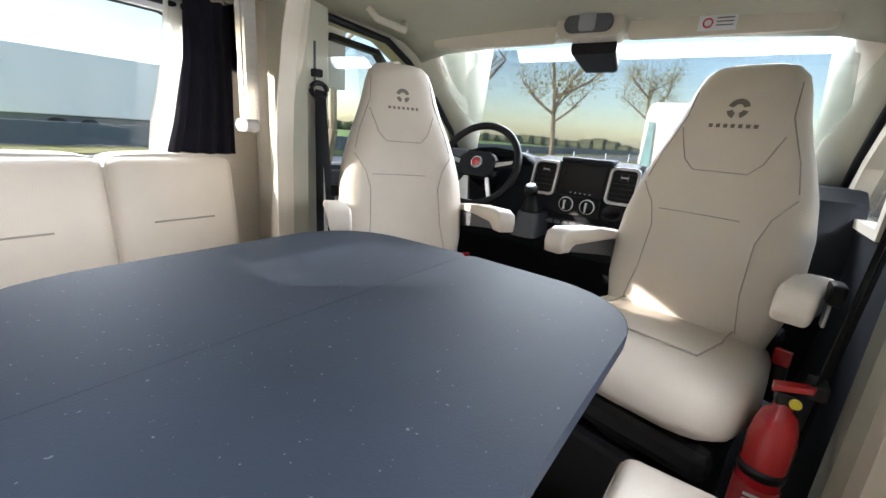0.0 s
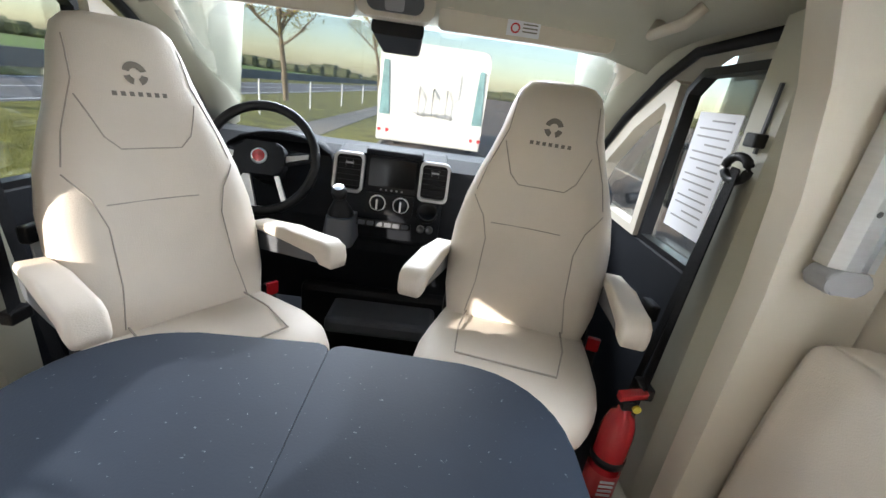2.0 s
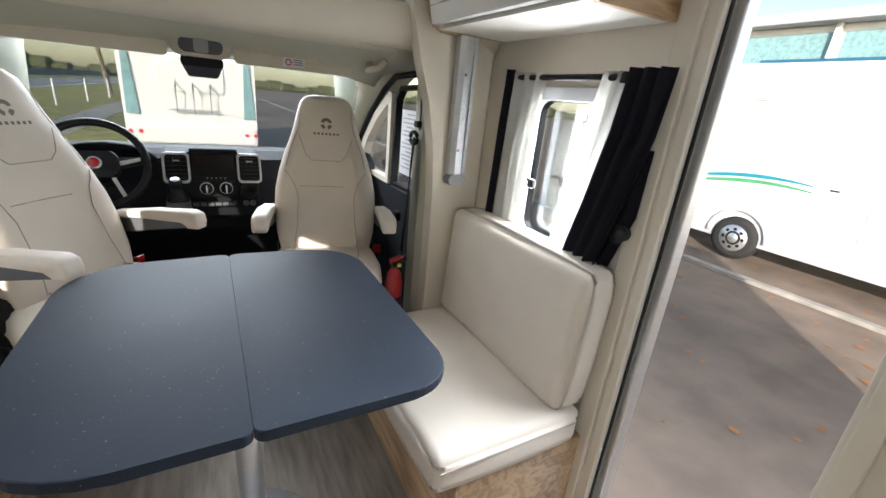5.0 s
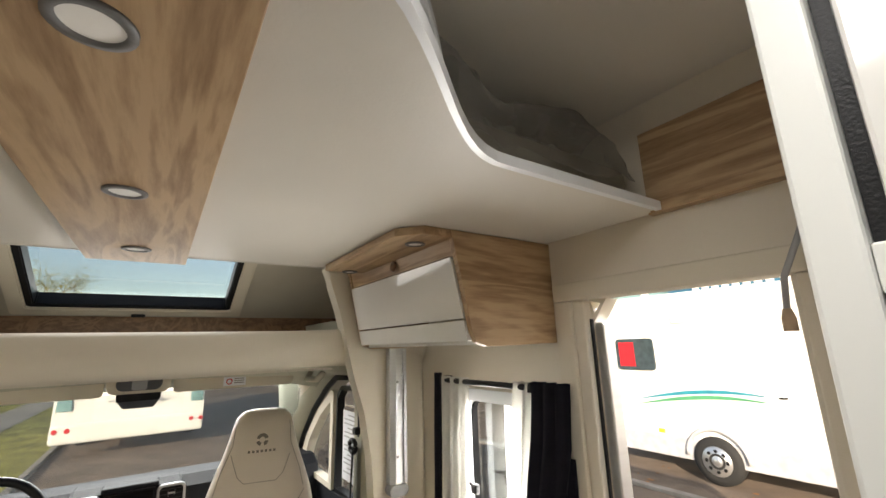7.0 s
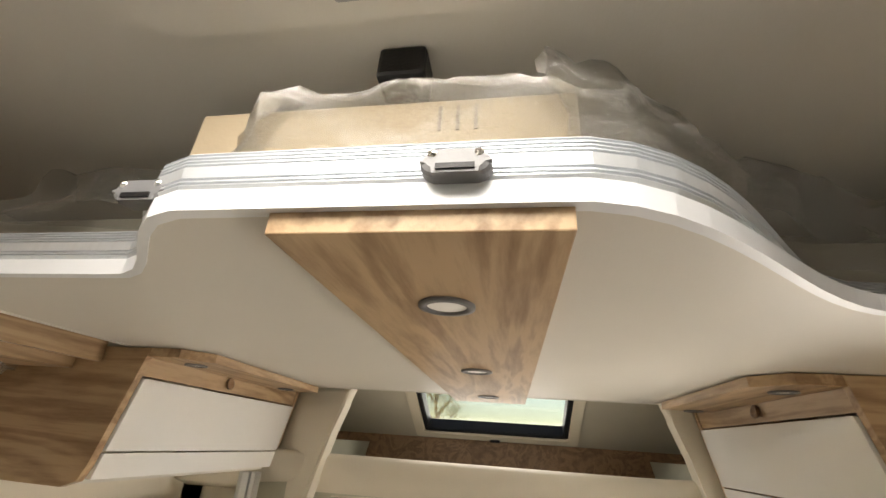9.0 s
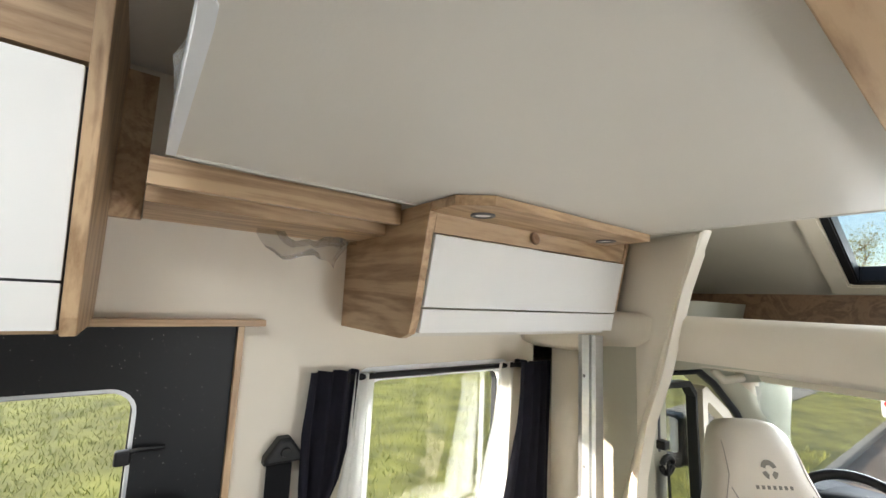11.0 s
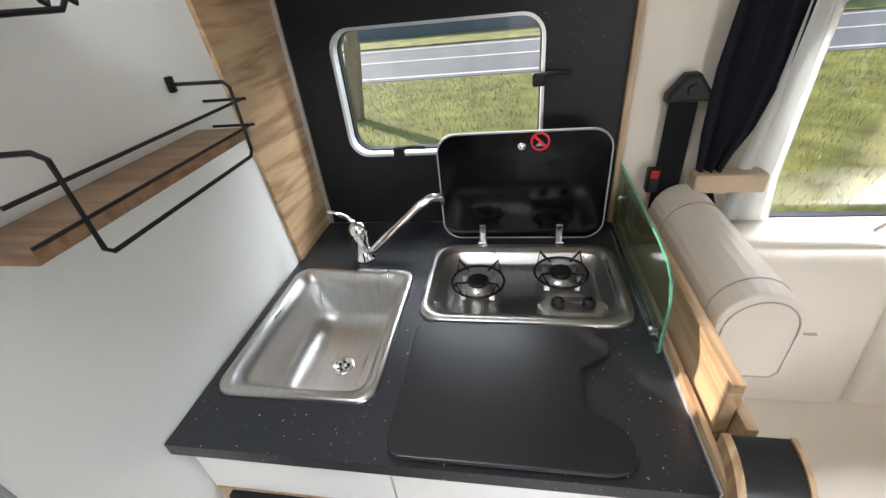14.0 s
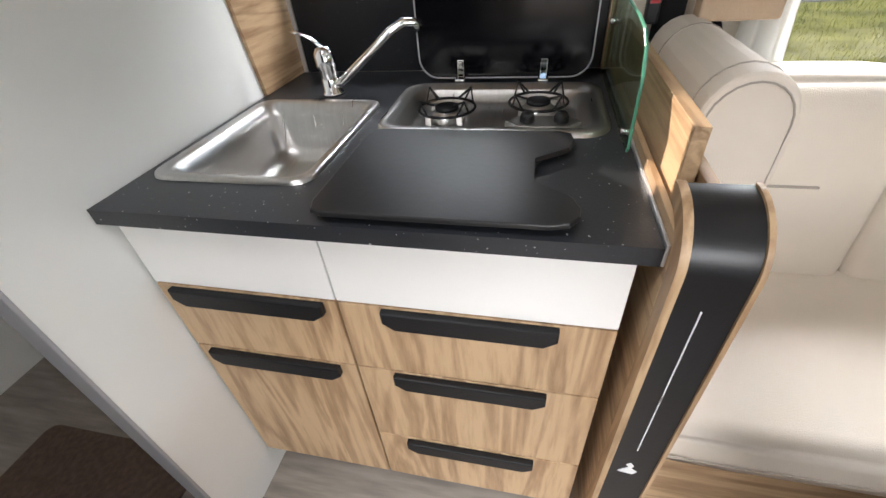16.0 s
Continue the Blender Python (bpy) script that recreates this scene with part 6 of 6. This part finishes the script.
structure("field", box(-700, -23, -700, 700, GZ - 0.05, GZ + 0.06), FIELD, "green farm field", "field")
structure("kerb", box(-1.70, -1.58, -120, 160, GZ - 0.1, GZ + 0.08, 0.02), KERB, "concrete kerb along the grass", "kerb")
structure("kerb_far", box(6.25, 6.38, -60, 60, GZ - 0.1, GZ + 0.05, 0.015), KERB, "pale kerb strip on the yard", "kerb")

# grass blades near the windows
rng = np.random.default_rng(5)
n = 42000
px = -1.8 - 9.0 * rng.random(n) ** 1.3
py = rng.uniform(-7, 9, n)
h = rng.uniform(0.03, 0.10, n)
ang = rng.uniform(0, 2 * np.pi, n)
lean = rng.uniform(-0.05, 0.05, (n, 2))
w = 0.006
vs = np.zeros((n, 3, 3))
vs[:, 0] = np.stack([px - w * np.cos(ang), py - w * np.sin(ang), np.full(n, GZ + 0.045)], 1)
vs[:, 1] = np.stack([px + w * np.cos(ang), py + w * np.sin(ang), np.full(n, GZ + 0.045)], 1)
vs[:, 2] = np.stack([px + lean[:, 0], py + lean[:, 1], GZ + 0.05 + h], 1)
me = bpy.data.meshes.new("grass")
me.from_pydata(vs.reshape(-1, 3).tolist(), [], np.arange(3 * n).reshape(-1, 3).tolist())
me.materials.append(BLADE)
tagged(new("grass", me), "rough yellow-green grass blades on the verge", "grass", kind="stuff")

# fallen leaves on the yard
lv = bmesh.new()
for i in range(150):
    x, y = rng.uniform(2.5, 7.5), rng.uniform(-2.5, 4)
    a, r = rng.uniform(0, 6.28), rng.uniform(0.02, 0.05)
    lv.faces.new([lv.verts.new((x + r * math.cos(a + k * 1.257) * (1 if k % 2 else 0.6), y + r * math.sin(a + k * 1.257), GZ + 0.004 + 0.012 * rng.random())) for k in range(5)])
tagged(part("fallen_leaves", lv, DRYLEAF), "scattered brown autumn leaves on the asphalt", "leaves", kind="stuff")


def tree(x, y, height, crown, leaves, seed):
    r = random.Random(seed)
    t = thing("tree", "slender roadside tree with sparse yellow autumn leaves", "tree", (x, y, GZ), "roadside trees")
    bm = bmesh.new()
    tips = []

    def limb(p, d, length, rad, depth):
        pts, q = [p.copy()], p.copy()
        for i in range(4):
            d = (d + Vector((r.uniform(-0.15, 0.15), r.uniform(-0.15, 0.15), 0.05))).normalized()
            q = q + d * length / 4
            pts.append(q.copy())
        for i in range(4):
            tube([pts[i], pts[i + 1]], rad * (1 - i * 0.16), 7 if depth < 2 else 4, bm=bm)
        if depth >= 3:
            tips.append(q)
            return
        for i in range(4 if depth else 8):
            k = r.uniform(0.45, 1.0) if depth == 0 else r.uniform(0.3, 1)
            b = pts[min(3, int(k * 4))].lerp(pts[min(4, int(k * 4) + 1)], k * 4 % 1)
            a = r.uniform(0, 6.28)
            limb(b, Vector((math.cos(a), math.sin(a), r.uniform(0.35, 1.1))).normalized(), length * r.uniform(0.35, 0.5), rad * 0.42, depth + 1)
            tips.append(b)

    limb(Vector((x, y, GZ)), Vector((0, 0, 1)), height, 0.13 * height / 5, 0)
    part("trunk", bm, BARK, t, "pale bark trunk and limbs")
    lf = bmesh.new()
    for i in range(leaves):
        c = r.choice(tips) + Vector((r.gauss(0, crown), r.gauss(0, crown), r.gauss(0, crown)))
        a, e = r.uniform(0, 6.28), r.uniform(-1, 1)
        u = Vector((math.cos(a), math.sin(a), e)).normalized() * 0.07
        v = u.cross(Vector((r.uniform(-1, 1), r.uniform(-1, 1), 1))).normalized() * 0.045
        lf.faces.new([lf.verts.new(c + q) for q in (u, v, -u, -v)])
    part("crown", lf, LEAF, t, "sparse yellow leaves")


tree(-7.55, -3.1, 5.5, 0.3, 900, 1)
tree(-11.0, 9.6, 6.0, 0.35, 500, 2)
tree(-8.5, 24, 6.0, 0.4, 1500, 3)
tree(-6.0, 40, 6.5, 0.5, 3500, 4)
tree(-9.5, 16, 6.0, 0.4, 300, 6)

# path and posts ahead, far hedge line
structure("path", box(-4.6, -3.4, 9, 120, GZ + 0.04, GZ + 0.065), KERB, "pale gravel path through the grass ahead", "path")
far = bmesh.new()
for i in range(240):
    a = i * 0.0262
    x, y = 160 * math.cos(a), 160 * math.sin(a)
    hgt = 3 + 2.5 * noise.noise(Vector((i * 0.35, 0, 0)))
    box(x - 2.6, x + 2.6, y - 2.6, y + 2.6, GZ, GZ + max(1, hgt), 0.8, 1, far)
tagged(part("far_hedge", far, material("far_trees", (0.09, 0.10, 0.05), 0.95, spread=0.3, scale=0.3, bump=0.8, bump_scale=2)), "distant line of hedges and trees", "hedge", kind="stuff")
for i in range(7):
    f = thing("fence_post", "thin pale post in the grass", "post", (-6.5 + i * 0.25, 16 + i * 5, GZ), "grass verge posts")
    part("stake", lathe([(0.035, 0.03), (0.035, 1.25), (0, 1.27)], (-6.5 + i * 0.25, 16 + i * 5, GZ), (0, 0, 1), 8), WHITEPRINT, f)

# caravan seen ahead through the windscreen
cv = thing("caravan", "white caravan parked ahead with red tail lights", "caravan", (-0.2, 13.0, GZ))
part("body", prism(rounded(-1.55, 1.2, GZ + 0.45, GZ + 2.75, 0.18), "xz", 11.6, 16.5, 0.05), BODY, cv)
part("bumper", box(-1.55, 1.2, 11.5, 11.75, GZ + 0.35, GZ + 0.75, 0.06), BODY, cv)
part("window", prism(rounded(-0.85, 0.5, GZ + 1.55, GZ + 2.2, 0.08), "xz", 11.57, 11.60), BODY, cv)
for s, x in ((-1, -1.38), (1, 1.03)):
    part("side_glass", prism([(x - 0.12, GZ + 1.0), (x + 0.14, GZ + 1.0), (x + 0.05, GZ + 2.3), (x - 0.08, GZ + 2.3)], "xz", 11.56, 11.60, 0.01), TEAL, cv, "teal corner panel")
    for dx in (-0.08, 0.12):
        part("tail_light", lathe([(0.05, 0), (0.045, 0.02), (0, 0.025)], (x + dx, 11.5, GZ + 0.62), (0, -1, 0), 14), REDPRINT, cv, "red tail light")
bkr = part("bike_rack", tube([(-0.65, 11.45, GZ + 1.15), (0.35, 11.45, GZ + 1.15)], 0.02, 8), ALU, cv)
for x in (-0.5, -0.15, 0.2):
    part("rack_arm", tube([(x, 11.57, GZ + 1.75), (x, 11.42, GZ + 1.65), (x, 11.45, GZ + 1.1)], 0.018, 8), DKGREY, bkr)
for x in (-1.3, 0.95):
    part("wheel", lathe([(0.30, 0), (0.32, 0.03), (0.32, 0.17), (0.30, 0.2)], (x, 13.6, GZ + 0.32), (1, 0, 0)), TYRE, cv, "", True)

# motorhome parked across the yard
mh = thing("motorhome", "white motorhome with teal and green swoosh parked across the yard", "motorhome", (8.2, 0.5, GZ))
MX = 7.15
part("living_body", prism(rounded(-6.0, 4.9, GZ + 0.50, GZ + 2.85, 0.12), "yz", MX, MX + 2.2, 0.04), BODY, mh)
part("skirt", box(MX - 0.01, MX + 0.2, -5.9, 4.7, GZ + 0.28, GZ + 0.6, 0.02), SKIRT, mh, "light grey skirt")
part("roof_rail", tube([(MX + 0.1, -5.5, GZ + 2.95), (MX + 0.1, 1.2, GZ + 2.95)], 0.025, 8), ALU, mh)
for y0, y1, z0, z1 in ((3.5, 4.2, 1.6, 2.13), (-2.1, -1.4, 1.35, 2.05), (-4.6, -3.5, 1.45, 2.0)):
    w = part("window", prism(rounded(y0, y1, GZ + z0, GZ + z1, 0.06), "yz", MX - 0.03, MX + 0.01, 0.008), TINT, mh, "dark side window")
    part("red_blind", box(MX - 0.035, MX - 0.0305, y0 + 0.5 * (y1 - y0), y1 - 0.06, GZ + z0 + 0.06, GZ + z1 - 0.06), REDPRINT, w, "red curtain")
part("entrance_door", ring(rounded(0.4, 1.4, GZ + 0.6, GZ + 2.5, 0.08), rounded(0.415, 1.385, GZ + 0.615, GZ + 2.485, 0.07), "yz", MX - 0.008, MX + 0.01), SKIRT, mh, "thin door outline")
part("vent", box(MX - 0.02, MX + 0.01, 2.9, 3.15, GZ + 2.35, GZ + 2.45, 0.01), SKIRT, mh)
part("lock", box(MX - 0.03, MX + 0.01, 1.75, 1.85, GZ + 1.3, GZ + 1.28, 0.01), BLACK, mh)
for k, (m, z) in enumerate(((material("teal_stripe", (0.02, 0.25, 0.33), 0.3, bump=0), 1.12), (material("green_stripe", (0.08, 0.32, 0.16), 0.3, bump=0), 1.06))):
    pts = [(3.9 - 1.9 * i / 12, GZ + z + 0.22 * math.sin(i / 12 * 2.2) - 0.02 * k) for i in range(13)]
    pts = pts + [(y + 0.03, zz - 0.05 * math.sin(math.pi * i / 12) - 0.01) for i, (y, zz) in reversed(list(enumerate(pts)))]
    part("swoosh", prism(pts, "yz", MX - 0.008 - 0.004 * k, MX + 0.002), m, mh, "painted swoosh")
for y in (2.75, -3.2):
    wl = part("wheel", lathe([(0.25, 0), (0.33, 0.03), (0.34, 0.10), (0.33, 0.2), (0.25, 0.22)], (MX + 0.16, y, GZ + 0.34), (-1, 0, 0), 28), TYRE, mh, "black tyre", True)
    rm = part("rim", lathe([(0.21, 0.215), (0.20, 0.235), (0.08, 0.215), (0.06, 0.235), (0, 0.24)], (MX + 0.16, y, GZ + 0.34), (-1, 0, 0), 24), ALU, wl, "silver wheel cover", True)
    for i in range(8):
        a = math.pi * i / 4
        part("slot", lathe([(0.028, 0), (0, 0.004)], (MX - 0.068, y + 0.145 * math.cos(a), GZ + 0.34 + 0.145 * math.sin(a)), (-1, 0, 0), 8), BLACK, rm)
    part("arch", tube([(MX - 0.02, y + 0.42 * math.cos(a), GZ + 0.36 + 0.42 * math.sin(a)) for a in (math.pi * i / 12 for i in range(13))], 0.035, 8), SKIRT, mh, "grey wheel arch", True)
part("marker_light", box(MX - 0.02, MX + 0.02, 3.5, 3.6, GZ + 0.62, GZ + 0.68, 0.008), YELLOW, mh, "amber marker light")

# showroom behind it
sr = thing("showroom", "glass-fronted showroom building with white columns and sign", "building", (22, 2, GZ))
part("wall", box(22, 34, -28, 20, GZ, GZ + 6.2, 0.05), BODY, sr)
part("roof", box(21.2, 34.5, -28.5, 20.5, GZ + 6.2, GZ + 6.6, 0.05), SKIRT, sr)
for i in range(12):
    y = -26 + i * 3.8
    wd = part("window", box(21.95, 21.99, y + 0.2, y + 3.6, GZ + 3.3, GZ + 5.9), TEAL, sr, "tall teal glass pane")
    part("column", box(21.7, 21.94, y - 0.1, y + 0.1, GZ, GZ + 6.2, 0.02), BODY, sr, "white column")
sg = part("sign_board", box(21.5, 21.65, 1.0, 10.5, GZ + 3.9, GZ + 4.9, 0.02), material("blue_sign", (0.03, 0.13, 0.22), 0.4, bump=0), sr, "blue sign board")
x = 1.4
for wdt in (5, 4):
    for i in range(2 * wdt):
        part("print_bar", box(21.46, 21.50, x, x + 0.28, GZ + 4.15, GZ + 4.65), WHITEPRINT, sg, "white sign letter bar")
        x += 0.43
    x += 0.3
lorry = thing("trailer", "long white trailer parked beyond the road", "trailer", (-26, 12, GZ))
part("box_body", box(-27.5, -25, 4, 18, GZ + 1.1, GZ + 3.9, 0.04), BODY, lorry)
part("chassis", box(-27.3, -25.2, 4.2, 17.8, GZ + 0.6, GZ + 1.1), DKGREY, lorry)
for y in (6, 7.2, 16):
    part("wheel", lathe([(0.45, 0), (0.48, 0.05), (0.48, 0.3), (0.45, 0.33)], (-25.0, y, GZ + 0.5), (-1, 0, 0), 20), TYRE, lorry, "", True)
